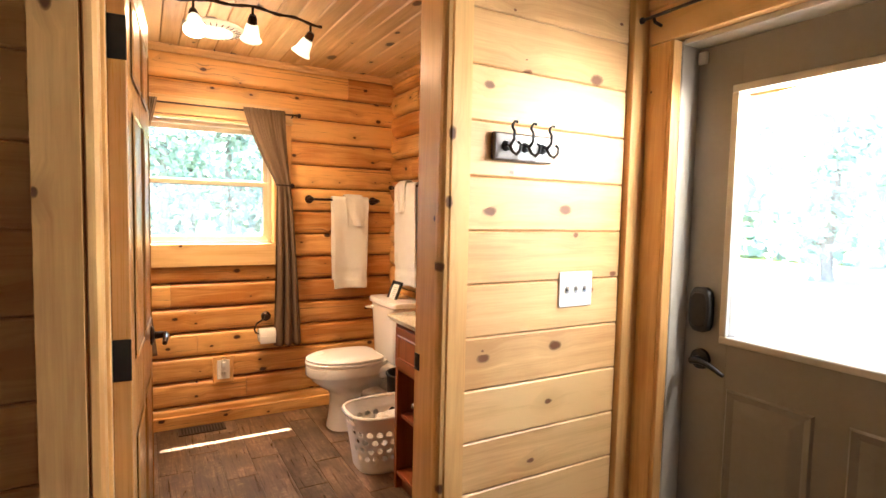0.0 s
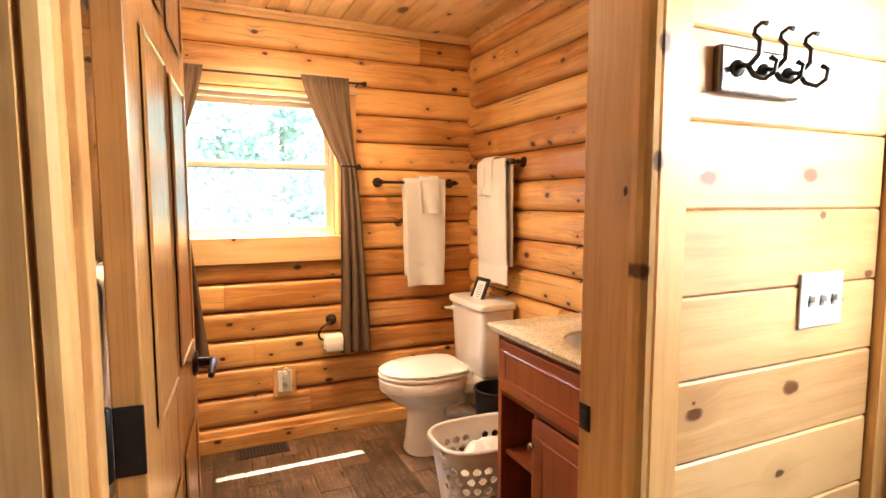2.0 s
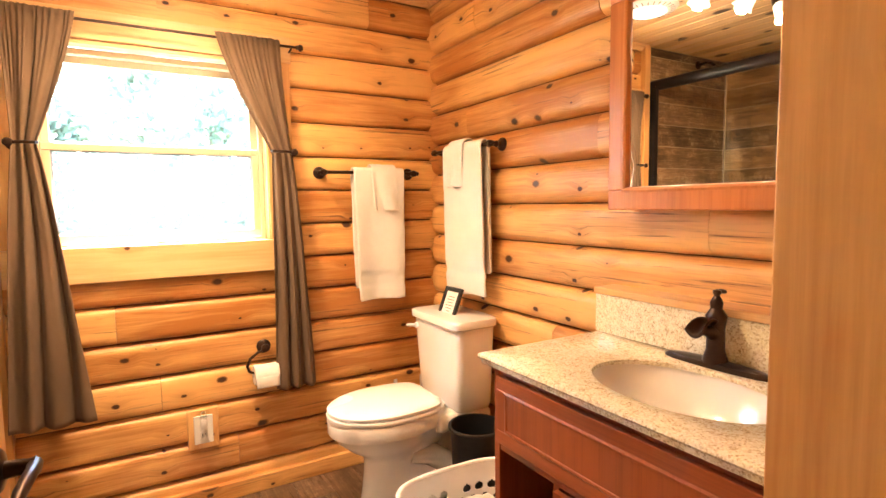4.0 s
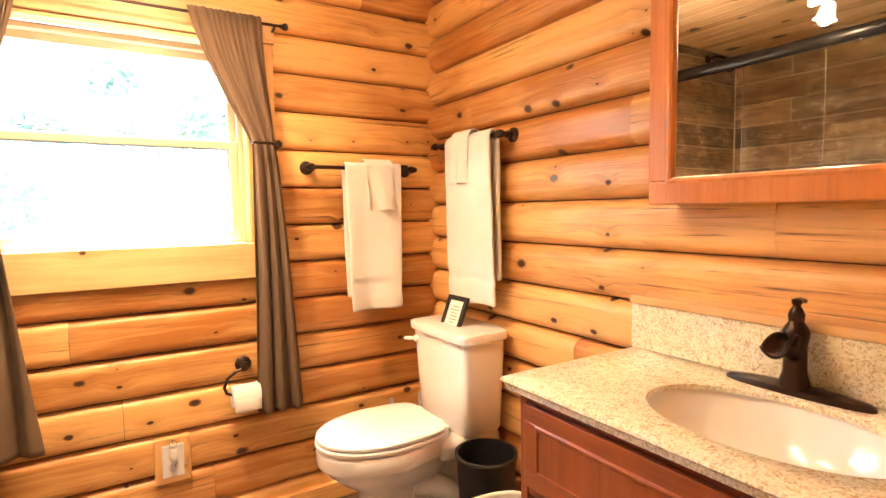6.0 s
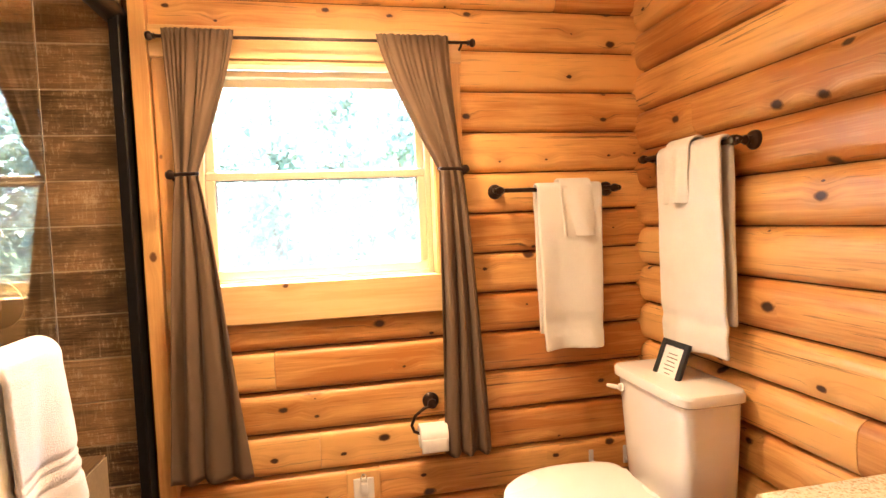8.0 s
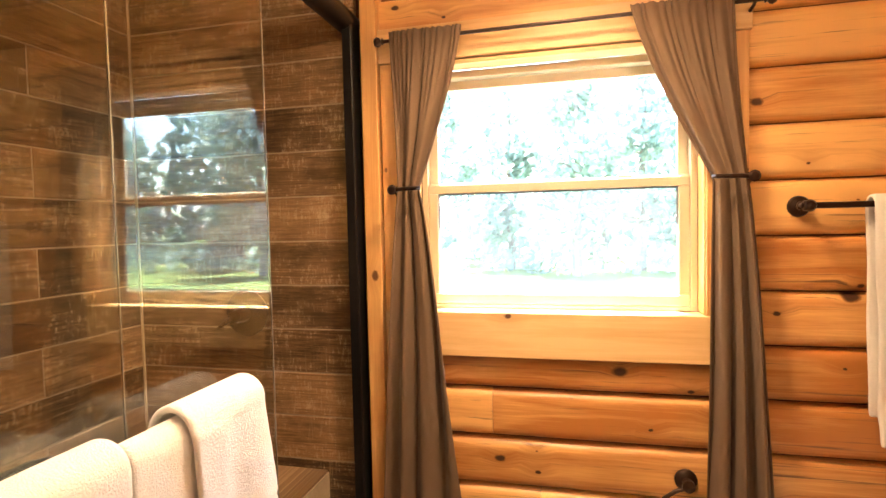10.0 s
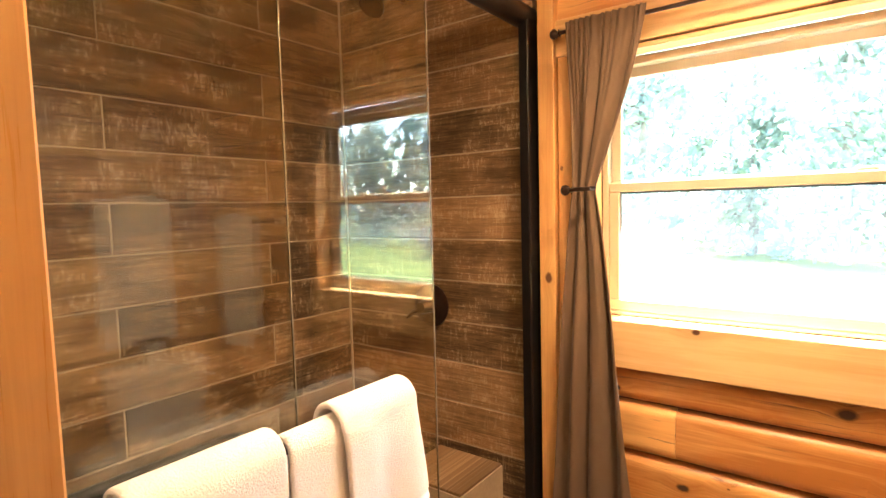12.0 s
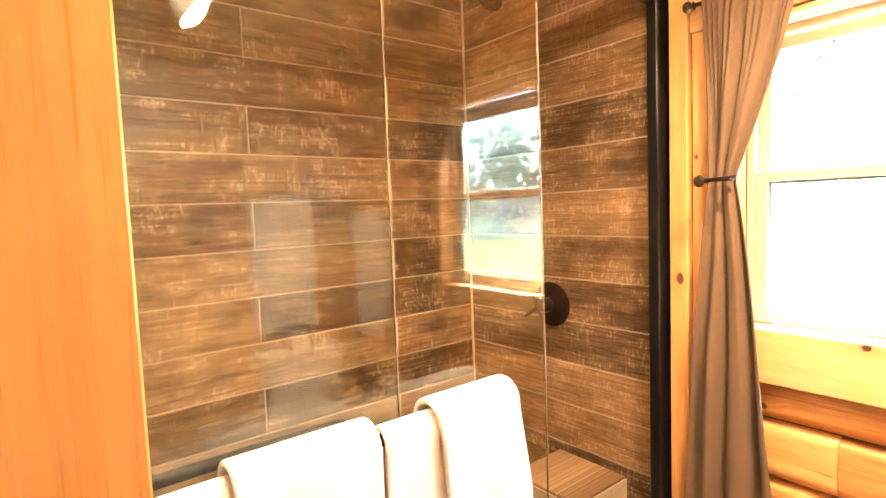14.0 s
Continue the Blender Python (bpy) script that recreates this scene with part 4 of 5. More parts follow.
# ---- towels and bars ----
def towel_bar(a0, a1, z, wall, out, along, label):
    """A bar with two turned posts; out is its distance from the wall face."""
    at = ((a0 + a1) / 2, wall, z) if along == "x" else (wall, (a0 + a1) / 2, z)
    t = thing("towel_bar", at, label, "towel bar", "towel bars on the log walls")
    pt = lambda a, d, zz=z: (a, wall - d, zz) if along == "x" else (wall - d, a, zz)
    part("bar", tube(bmnew(), [pt(a0 - 0.006, out), pt(a1 + 0.006, out)], 0.0075), bronze, t)
    for a in (a0, a1):
        s = 1 if a == a1 else -1
        prof = [(0.026, 0.012), (0.026, -0.004), (0.023, -0.009), (0.012, -0.013), (0.009, -0.022), (0.013, -0.030), (0.009, -0.038), (0.009, -out + 0.012), (0.0135, -out + 0.006), (0.0145, -out - 0.004), (0.010, -out - 0.012), (0.0, -out - 0.014)]
        part("post", lathe(bmnew(), pt(a, 0.0), prof, axis="y" if along == "x" else "x", seg=18), bronze, t)
        part("end_knob", lathe(bmnew(), pt(a, out), [(0.012, s * 0.004), (0.013, s * 0.010), (0.007, s * 0.014), (0.010, s * 0.019), (0.006, s * 0.025), (0.0, s * 0.026)], axis="x" if along == "x" else "y", seg=14), bronze, t)
    return t


BZ1, BZ2 = 1.346, 1.432
BY1, BX2 = NY - 0.062, EX - 0.062
towel_bar(1.212, 1.628, BZ1, NY, 0.062, "x", "dark bronze towel bar on the window wall")
towel_bar(2.678, 3.092, BZ2, EX, 0.062, "y", "dark bronze towel bar on the log wall above the toilet")


def draped(name, along, a0, a1, line, zbar, front, back, r, thick, seed, label, category, group="", flare=0.0, bands=(), side=-1, kind_mat=None, lean=0.0):
    """Cloth folded over a bar: down the front, over the bar, down the back. side: the way the front faces."""
    lf, lb = front, back
    arc = math.pi * r
    total = lf + arc + lb
    def f(u, v):
        s = v * total
        if s < lf:
            z, d = zbar - (lf - s), r + 0.006 * wob(u * 3, s * 5, seed)
            h = (lf - s) / max(lf, 1e-6)
            d += 0.012 * h * math.sin(u * 7 + seed) * (0.4 + h)
            for b in bands:
                if b[0] < lf - s < b[1]:
                    d -= 0.006
        elif s < lf + arc:
            a = (s - lf) / r
            z, d, h = zbar + r * math.sin(a), r * math.cos(a), 0.0
        else:
            z, d = zbar - (s - lf - arc), -r - 0.003 * wob(u * 3, s * 5, seed + 7)
            h = (s - lf - arc) / max(lb, 1e-6)
        w = a1 - a0
        a = a0 + w * u + (u - 0.5) * flare * w * h + lean * h + 0.004 * wob(s * 6, seed, u * 0.5) * (1 if u in (0, 1) else 0.5)
        z += 0.004 * wob(u * 5, seed, 1.0) * h
        d += 0.0016 * wob(u * 40, s * 130, seed)
        p = line + side * d
        return (a, p, z) if along == "x" else (p, a, z)
    bm = bmnew()
    sheet(bm, 22, 70, f)
    ob = whole(name, bm, kind_mat or terry, label, category, group)
    mod_solid(ob, thick)
    mod_sub(ob, 1)
    return ob


DOBBY = ((0.44, 0.447), (0.455, 0.462), (0.470, 0.477), (0.485, 0.492))
draped("towel", "x", 1.334, 1.572, BY1, BZ1, 0.552, 0.50, 0.020, 0.011, 2, "white terry bath towel folded over the bar", "towel", "bath towels on bars", -0.10, DOBBY)
draped("washcloth", "x", 1.412, 1.528, BY1, BZ1 + 0.003, 0.165, 0.12, 0.031, 0.006, 9, "small white washcloth laid over the towel", "washcloth", "washcloths over towels", 0.0, (), lean=0.012)
draped("towel", "y", 2.705, 2.985, BX2, BZ2, 0.590, 0.50, 0.020, 0.011, 4, "white terry bath towel hanging above the toilet", "towel", "bath towels on bars", 0.06, tuple((a + 0.02, b + 0.02) for a, b in DOBBY))
draped("washcloth", "y", 2.815, 2.930, BX2, BZ2 + 0.003, 0.160, 0.12, 0.031, 0.006, 12, "small white washcloth folded over the towel", "washcloth", "washcloths over towels", 0.0, (), lean=0.012)

# ---- toilet paper ----
holder = thing("toilet_paper_holder", (0.955, NY, 0.640), "dark bronze ring toilet paper holder", "toilet paper holder")
part("rose", lathe(bmnew(), (0.955, NY - 0.002, 0.640), [(0.028, 0.012), (0.028, -0.004), (0.022, -0.010), (0.012, -0.014), (0.010, -0.028), (0.016, -0.034), (0.016, -0.042), (0.0, -0.048)], axis="y", seg=20), bronze, holder)
arm = [(0.955, NY - 0.036, 0.634), (0.925, NY - 0.040, 0.626), (0.895, NY - 0.042, 0.605), (0.882, NY - 0.043, 0.575), (0.890, NY - 0.044, 0.553), (0.905, NY - 0.045, 0.547), (1.01, NY - 0.045, 0.547), (1.03, NY - 0.045, 0.553), (1.034, NY - 0.045, 0.562)]
part("arm", tube(bmnew(), arm, 0.0055), bronze, holder)
roll = thing("toilet_paper_roll", (0.952, NY - 0.045, 0.512), "white toilet paper roll on the holder", "toilet paper")
rr = 0.040
bm = bmnew()
rings(bm, [[(x, NY - 0.045 + r * math.cos(k * math.tau / 28), 0.547 - 0.010 + r * math.sin(k * math.tau / 28)) for k in range(28)] for r, x in ((0.016, 0.905), (rr - 0.003, 0.905), (rr, 0.908), (rr, 0.997), (rr - 0.003, 1.0), (0.016, 1.0), (0.016, 0.905))], caps=False)
part("paper", bm, paper, roll)
bm = bmnew()
sheet(bm, 6, 8, lambda u, v: (0.908 + 0.089 * u, NY - 0.045 - rr - 0.001 - 0.002 * math.sin(v * 3), 0.537 - 0.045 * v))
mod_solid(part("loose_end", bm, paper, roll), 0.0012)

# ---- outlet with a plug-in ----
outlet = thing("wall_outlet", (0.715, NY, 0.35), "white wall outlet on a pine block with a clear plug-in", "outlet")
ox, oz = 0.7155, 0.348
part("block", box(bmnew(), ox - 0.056, ox + 0.056, NY - 0.012, NY + 0.03, oz - 0.078, oz + 0.078, 0.004), pine_z, outlet, "pine mounting block", smooth=False)
part("plate", box(bmnew(), ox - 0.034, ox + 0.034, NY - 0.017, NY - 0.011, oz - 0.056, oz + 0.056, 0.003), white_plastic, outlet, smooth=False)
for s in (-1, 1):
    sock = part("socket", rings(bmnew(), [[(ox + r * 0.016 * math.cos(k * math.tau / 20), NY - d, oz + s * 0.019 + r * 0.0145 * math.sin(k * math.tau / 20)) for k in range(20)] for r, d in ((1, 0.0165), (1, 0.0185), (0.92, 0.019))]), white_plastic, outlet)
    for dx in (-0.006, 0.006):
        part("slot", box(bmnew(), ox + dx - 0.001, ox + dx + 0.001, NY - 0.0196, NY - 0.0188, oz + s * 0.019 - 0.004, oz + s * 0.019 + 0.005), dark_hole, sock, smooth=False)
plug = part("plug_in", box(bmnew(), ox - 0.012, ox + 0.012, NY - 0.045, NY - 0.0195, oz + 0.012, oz + 0.050, 0.006), white_plastic, outlet, "small plug-in night light")
part("clear_cap", lathe(bmnew(), (ox, NY - 0.032, oz + 0.049), [(0.011, 0.0), (0.011, 0.018), (0.008, 0.027), (0.0, 0.030)], seg=14), shower_glass, plug)

# ---- toilet ----
toilet = thing("toilet", (1.45, 2.865, 0.0), "cream ceramic two-piece toilet with its lid down", "toilet")
TY = 2.870


def oval(cx, cy, a_front, a_back, b, z, n=48, power=2.0, square=0.0):
    """An egg outline; square flattens its back end."""
    pts = []
    base = power
    for k in range(n):
        t = k * math.tau / n
        c, s = math.cos(t), math.sin(t)
        power = base + square * max(0.0, c)
        c2, s2 = math.copysign(abs(c) ** (2 / power), c), math.copysign(abs(s) ** (2 / power), s)
        pts.append((cx + (a_back if c > 0 else a_front) * c2, cy + b * s2, z))
    return pts


bm = bmnew()
rings(bm, [oval(1.35, TY, 0.124, 0.26, 0.104, 0.0, power=2.5), oval(1.35, TY, 0.123, 0.26, 0.103, 0.012, power=2.5), oval(1.351, TY, 0.117, 0.25, 0.097, 0.06, power=2.4), oval(1.352, TY, 0.111, 0.24, 0.092, 0.14, power=2.3),
           oval(1.35, TY, 0.110, 0.24, 0.093, 0.195), oval(1.347, TY, 0.124, 0.24, 0.106, 0.222), oval(1.338, TY, 0.162, 0.25, 0.136, 0.250), oval(1.328, TY, 0.192, 0.26, 0.156, 0.285), oval(1.325, TY, 0.205, 0.26, 0.161, 0.308), oval(1.322, TY, 0.216, 0.26, 0.168, 0.316), oval(1.321, TY, 0.219, 0.26, 0.170, 0.324), oval(1.321, TY, 0.219, 0.26, 0.170, 0.366), oval(1.321, TY, 0.212, 0.26, 0.164, 0.374)])
part("bowl", bm, ceramic, toilet)
bm = bmnew()
tube(bm, [(1.40, TY - 0.07, 0.21), (1.47, TY - 0.085, 0.20), (1.53, TY - 0.088, 0.16), (1.57, TY - 0.088, 0.10), (1.62, TY - 0.086, 0.055), (1.68, TY - 0.08, 0.04)], [0.04, 0.045, 0.045, 0.045, 0.045, 0.04], 12)
tube(bm, [(1.40, TY + 0.07, 0.21), (1.47, TY + 0.085, 0.20), (1.53, TY + 0.088, 0.16), (1.57, TY + 0.088, 0.10), (1.62, TY + 0.086, 0.055), (1.68, TY + 0.08, 0.04)], [0.04, 0.045, 0.045, 0.045, 0.045, 0.04], 12)
box(bm, 1.50, 1.72, TY - 0.085, TY + 0.085, 0.0, 0.30, 0.03, 4)
box(bm, 1.42, 1.60, TY - 0.105, TY + 0.105, 0.0, 0.04, 0.015, 3)
part("trapway", bm, ceramic, toilet)
bm = bmnew()
box(bm, 1.48, 1.74, TY - 0.145, TY + 0.145, 0.28, 0.353, 0.03, 4)
part("deck", bm, ceramic, toilet)
part("seat", rings(bmnew(), [oval(1.330, TY, 0.228, 0.185, 0.168, 0.377, square=3.0), oval(1.330, TY, 0.231, 0.187, 0.171, 0.381, square=3.0), oval(1.330, TY, 0.231, 0.187, 0.171, 0.391, square=3.0), oval(1.330, TY, 0.227, 0.185, 0.168, 0.395, square=3.0)]), seat_plastic, toilet, "closed toilet seat")
part("lid", rings(bmnew(), [oval(1.330, TY, 0.223, 0.188, 0.163, 0.3985, square=3.0), oval(1.330, TY, 0.228, 0.190, 0.168, 0.401, square=3.0), oval(1.330, TY, 0.228, 0.190, 0.168, 0.409, square=3.0), oval(1.330, TY, 0.222, 0.186, 0.162, 0.414, square=3.0), oval(1.332, TY, 0.205, 0.172, 0.148, 0.4165, square=2.5), oval(1.34, TY, 0.12, 0.12, 0.09, 0.418)]), seat_plastic, toilet, "closed seat lid")
for s in (-1, 1):
    part("seat_hinge", box(bmnew(), 1.495, 1.53, TY + s * 0.075 - 0.02, TY + s * 0.075 + 0.02, 0.376, 0.410, 0.008, 3), seat_plastic, toilet)


def slab(x0, x1, y0, y1, z, n=40, power=7.0):
    return [((x0 + x1) / 2 + (x1 - x0) / 2 * math.copysign(abs(math.cos(k * math.tau / n)) ** (2 / power), math.cos(k * math.tau / n)),
             (y0 + y1) / 2 + (y1 - y0) / 2 * math.copysign(abs(math.sin(k * math.tau / n)) ** (2 / power), math.sin(k * math.tau / n)), z) for k in range(n)]


bm = bmnew()
rings(bm, [slab(1.572, 1.730, TY - 0.150, TY + 0.150, 0.352), slab(1.560, 1.733, TY - 0.162, TY + 0.162, 0.372), slab(1.553, 1.735, TY - 0.176, TY + 0.176, 0.55), slab(1.545, 1.738, TY - 0.182, TY + 0.182, 0.685)])
part("tank", bm, ceramic, toilet)
bm = bmnew()
rings(bm, [slab(1.541, 1.740, TY - 0.186, TY + 0.186, 0.686), slab(1.533, 1.745, TY - 0.194, TY + 0.194, 0.692), slab(1.532, 1.745, TY - 0.195, TY + 0.195, 0.712), slab(1.537, 1.743, TY - 0.19, TY + 0.19, 0.720), slab(1.555, 1.738, TY - 0.17, TY + 0.17, 0.723)])
part("tank_lid", bm, ceramic, toilet)
flush = part("flush_lever", lathe(bmnew(), (1.546, TY + 0.135, 0.655), [(0.013, 0.0), (0.013, -0.008), (0.008, -0.012), (0.0, -0.013)], axis="x", seg=14), seat_plastic, toilet)
part("lever_arm", tube(bmnew(), [(1.533, TY + 0.135, 0.655), (1.527, TY + 0.155, 0.653), (1.524, TY + 0.187, 0.648)], [0.007, 0.008, 0.006]), seat_plastic, flush)

# ---- clear hooks low on the log wall ----
for x in (1.545, 1.683):
    h = thing("wall_hook", (x, NY, 0.36), "small clear plastic hook on the log wall", "hook", "clear hooks behind the toilet")
    part("backplate", box(bmnew(), x - 0.009, x + 0.009, NY - 0.004, NY + 0.012, 0.325, 0.392, 0.003), clear_plastic, h)
    part("hook", tube(bmnew(), [(x, NY - 0.004, 0.352), (x, NY - 0.014, 0.342), (x, NY - 0.022, 0.346), (x, NY - 0.024, 0.358)], 0.004, 8), clear_plastic, h)

# ---- framed note on the tank ----
fr = thing("picture_frame", (1.59, 2.87, 0.723), "small black picture frame with a printed note, leaning", "picture frame")
frot = Matrix.Translation(P(1.592, 2.868, 0.724)) @ Matrix.Rotation(radians(2), 4, "Z") @ Matrix.Rotation(radians(22), 4, "Y")


def fpart(name, bm, mat, parent=fr, label=""):
    ob = part(name, bm, mat, parent, label, smooth=False)
    ob.data.transform(frot)
    return ob


FW, FH = 0.060, 0.152
for d in ((0, 0.012, -FW, -FW + 0.018, 0, FH), (0, 0.012, FW - 0.018, FW, 0, FH), (0, 0.012, -FW + 0.018, FW - 0.018, 0, 0.018), (0, 0.012, -FW + 0.018, FW - 0.018, FH - 0.018, FH)):
    fpart("frame_rail", box(bmnew(), *d, 0.002), black_plastic)
note = fpart("note", box(bmnew(), 0.005, 0.008, -FW + 0.017, FW - 0.017, 0.017, FH - 0.017), paper, label="white note")
for i in range(6):
    wdt = (0.020, 0.024, 0.018, 0.024, 0.022, 0.012)[i]
    fpart("text_line", box(bmnew(), 0.0042, 0.0051, -wdt, wdt, 0.110 - 0.012 * i, 0.113 - 0.012 * i), print_ink, note)
fpart("back_stand", box(bmnew(), 0.012, 0.055, -0.02, 0.02, 0.006, 0.05, 0.002), black_plastic)

# ---- waste bin ----
bin_ = thing("waste_bin", (1.585, 2.62, 0.0), "black plastic waste bin beside the toilet", "waste bin")
bm = bmnew()
lathe(bm, (1.585, 2.62, 0.0), [(0.002, 0.0), (0.078, 0.0), (0.082, 0.01), (0.097, 0.335), (0.101, 0.34), (0.101, 0.346), (0.094, 0.346), (0.080, 0.02), (0.002, 0.015)], seg=32, caps=False)
part("bucket", bm, black_plastic, bin_)
part("rim", lathe(bmnew(), (1.585, 2.62, 0.336), [(0.098, 0.0), (0.104, 0.002), (0.104, 0.010), (0.098, 0.012), (0.098, 0.0)], seg=32, caps=False), black_plastic, bin_)

# ---- laundry basket ----
bk = thing("laundry_basket", (1.375, 2.345, 0.0), "white plastic laundry basket with round holes, half full", "laundry basket")
KX, KY, KH = 1.385, 2.345, 0.275


def basket_wall():
    """The wall of the basket as a net of quads in which round holes are left open."""
    bm = bmnew()
    nu, nv = 120, 26
    ts = [k * math.tau / 720 for k in range(721)]
    q = 2 / 3.2
    px = [(0.222 * math.copysign(abs(math.cos(s)) ** q, math.cos(s)), 0.150 * math.copysign(abs(math.sin(s)) ** q, math.sin(s))) for s in ts]
    run = np.concatenate([[0], np.cumsum([math.dist(m, n) for m, n in zip(px, px[1:])])])
    run = run / run[-1]
    def at(u, v, off=0.0):
        t = float(np.interp(u % 1.0 if u != 1.0 else 1.0, run, ts))
        g = 0.80 + 0.20 * v
        a, b = (0.222 + off) * g, (0.150 + off) * g
        c, s = math.cos(t), math.sin(t)
        p = 2 / 3.2
        return Vector((KX + a * math.copysign(abs(c) ** p, c), KY + b * math.copysign(abs(s) ** p, s), 0.004 + KH * v))
    def hole(u, v):
        hz = v * KH
        for row, z0 in enumerate((0.075, 0.115, 0.155, 0.195)):
            if abs(hz - z0) < 0.0145:
                per = 26
                ph = (u * per + 0.5 * (row % 2)) % 1 - 0.5
                if (ph * 0.044) ** 2 + (hz - z0) ** 2 < 0.0138 ** 2 and (int(u * per + 0.5 * (row % 2)) % 13) not in (0, 6, 12):
                    return True
        # hand holes at the ends
        t = (u + 0.0) % 1
        for c in (0.0, 0.5, 1.0):
            if abs(t - c) < 0.055 and abs(hz - 0.235) < 0.016 * (1 - (abs(t - c) / 0.058) ** 4):
                return True
        return False
    nu, nv = 312, 60
    grid = {}
    def vert(i, j):
        key = (i % nu, j)
        if key not in grid:
            grid[key] = bm.verts.new(at((i % nu) / nu, j / nv))
        return grid[key]
    for j in range(nv):
        for i in range(nu):
            if not hole((i + 0.5) / nu, (j + 0.5) / nv):
                bm.faces.new((vert(i, j), vert(i + 1, j), vert(i + 1, j + 1), vert(i, j + 1)))
    return bm, at


bm, bat = basket_wall()
mod_solid(part("basket_wall", bm, white_plastic, bk), 0.004)
part("base", rings(bmnew(), [[bat(k / 48, 0.0) + Vector((0, 0, h)) for k in range(48)] for h in (-0.004, 0.004)]), white_plastic, bk)
part("rim", tube(bmnew(), [bat(k / 64, 1.0, 0.004) for k in range(65)], 0.0085, 8, caps=False), white_plastic, bk)
for c in (0.0, 0.5):
    part("grip", tube(bmnew(), [bat(c - 0.055 + 0.11 * k / 10, 0.985, 0.006) for k in range(11)], 0.0105, 8), grey_plastic, bk, "grey grip")
bm = bmnew()
sheet(bm, 26, 20, lambda u, v: (KX + 0.02 + 0.30 * (u - 0.5), KY - 0.02 + 0.20 * (v - 0.5), 0.235 + 0.05 * wob(u * 3.2, v * 2.7, 4) + 0.02 * wob(u * 9, v * 8, 2) - 0.10 * (abs(2 * u - 1) ** 4 + abs(2 * v - 1) ** 4)))
lin = whole("bed_linen", bm, terry, "crumpled white linen in the laundry basket", "linen")
mod_solid(lin, 0.012)
mod_sub(lin, 1)

# ---- vanity ----
van = thing("vanity_cabinet", (1.5, 1.72, 0.0), "reddish cherry-wood vanity cabinet with an open cubby and a door", "vanity cabinet")
VX0, VX1, VY0, VY1, VZ = 1.296, 1.750, 1.275, 2.104, 0.800


def vp(name, dims, mat=cherry_z, parent=van, bevel=0.002, label=""):
    return part(name, box(bmnew(), *dims, bevel), mat, parent, label, smooth=False)


vp("side_panel", (VX0, VX1, VY1 - 0.022, VY1, FZ, VZ))
vp("side_panel", (VX0, VX1, VY0, VY0 + 0.022, FZ, VZ))
vp("back_panel", (VX1 - 0.012, VX1 - 0.001, VY0 + 0.022, VY1 - 0.022, 0.09, VZ))
vp("bottom_shelf", (VX0 + 0.004, VX1 - 0.013, VY0 + 0.023, VY1 - 0.023, 0.105, 0.123), cherry_y)
vp("shelf", (VX0 + 0.02, VX1 - 0.013, 1.885, VY1 - 0.023, 0.363, 0.381), cherry_y, label="cubby shelf")
vp("divider", (VX0 + 0.001, VX1 - 0.013, 1.865, 1.884, 0.124, 0.59))
vp("top_rail", (VX0 + 0.002, VX0 + 0.02, VY0 + 0.023, VY1 - 0.023, 0.763, VZ - 0.001), cherry_y)
vp("mid_rail", (VX0 + 0.002, VX0 + 0.02, VY0 + 0.023, VY1 - 0.023, 0.580, 0.603), cherry_y)
vp("cubby_top", (VX0 + 0.021, VX1 - 0.013, 1.885, VY1 - 0.023, 0.584, 0.600), cherry_y)
vp("toe_rail", (VX0 + 0.03, VX0 + 0.05, VY0 + 0.023, VY1 - 0.023, FZ, 0.104), cherry_y)


def framed_panel(name, y0, y1, z0, z1, rail):
    """A front with four rails round a bevelled, sunk field."""
    t = part(name, box(bmnew(), VX0 - 0.016, VX0 + 0.001, y0, y1, z0, z0 + rail, 0.002), cherry_y, van, smooth=False)
    for d, m in (((y0, y1, z1 - rail, z1), cherry_y), ((y0, y0 + rail, z0 + rail, z1 - rail), cherry_z), ((y1 - rail, y1, z0 + rail, z1 - rail), cherry_z)):
        part("rail", box(bmnew(), VX0 - 0.016, VX0 + 0.001, *d, 0.002), m, t, smooth=False)
    fr2 = lambda i, dd: [(VX0 - 0.016 + dd, y0 + rail + i, z0 + rail + i), (VX0 - 0.016 + dd, y1 - rail - i, z0 + rail + i), (VX0 - 0.016 + dd, y1 - rail - i, z1 - rail - i), (VX0 - 0.016 + dd, y0 + rail + i, z1 - rail - i)]
    part("field", rings(bmnew(), [fr2(-0.001, 0.0), fr2(0.004, -0.003), fr2(0.009, -0.002), fr2(0.012, 0.004), fr2(0.022, 0.009), fr2(0.026, 0.0145), fr2(0.028, 0.0148), fr2(0.045, 0.0148)]), cherry_z, t, smooth=False)
    return t


framed_panel("drawer_front", 1.300, 2.074, 0.608, 0.780, 0.034)
d1 = framed_panel("door", 1.585, 1.868, 0.115, 0.576, 0.050)
d2 = framed_panel("door", 1.298, 1.580, 0.115, 0.576, 0.050)
for d, y in ((d1, 1.848), (d2, 1.318)):
    part("knob", lathe(bmnew(), (VX0 - 0.016, y, 0.500), [(0.007, 0.0), (0.005, -0.008), (0.011, -0.014), (0.0125, -0.019), (0.009, -0.024), (0.0, -0.026)], axis="x", seg=16), chrome, d, "small metal knob")

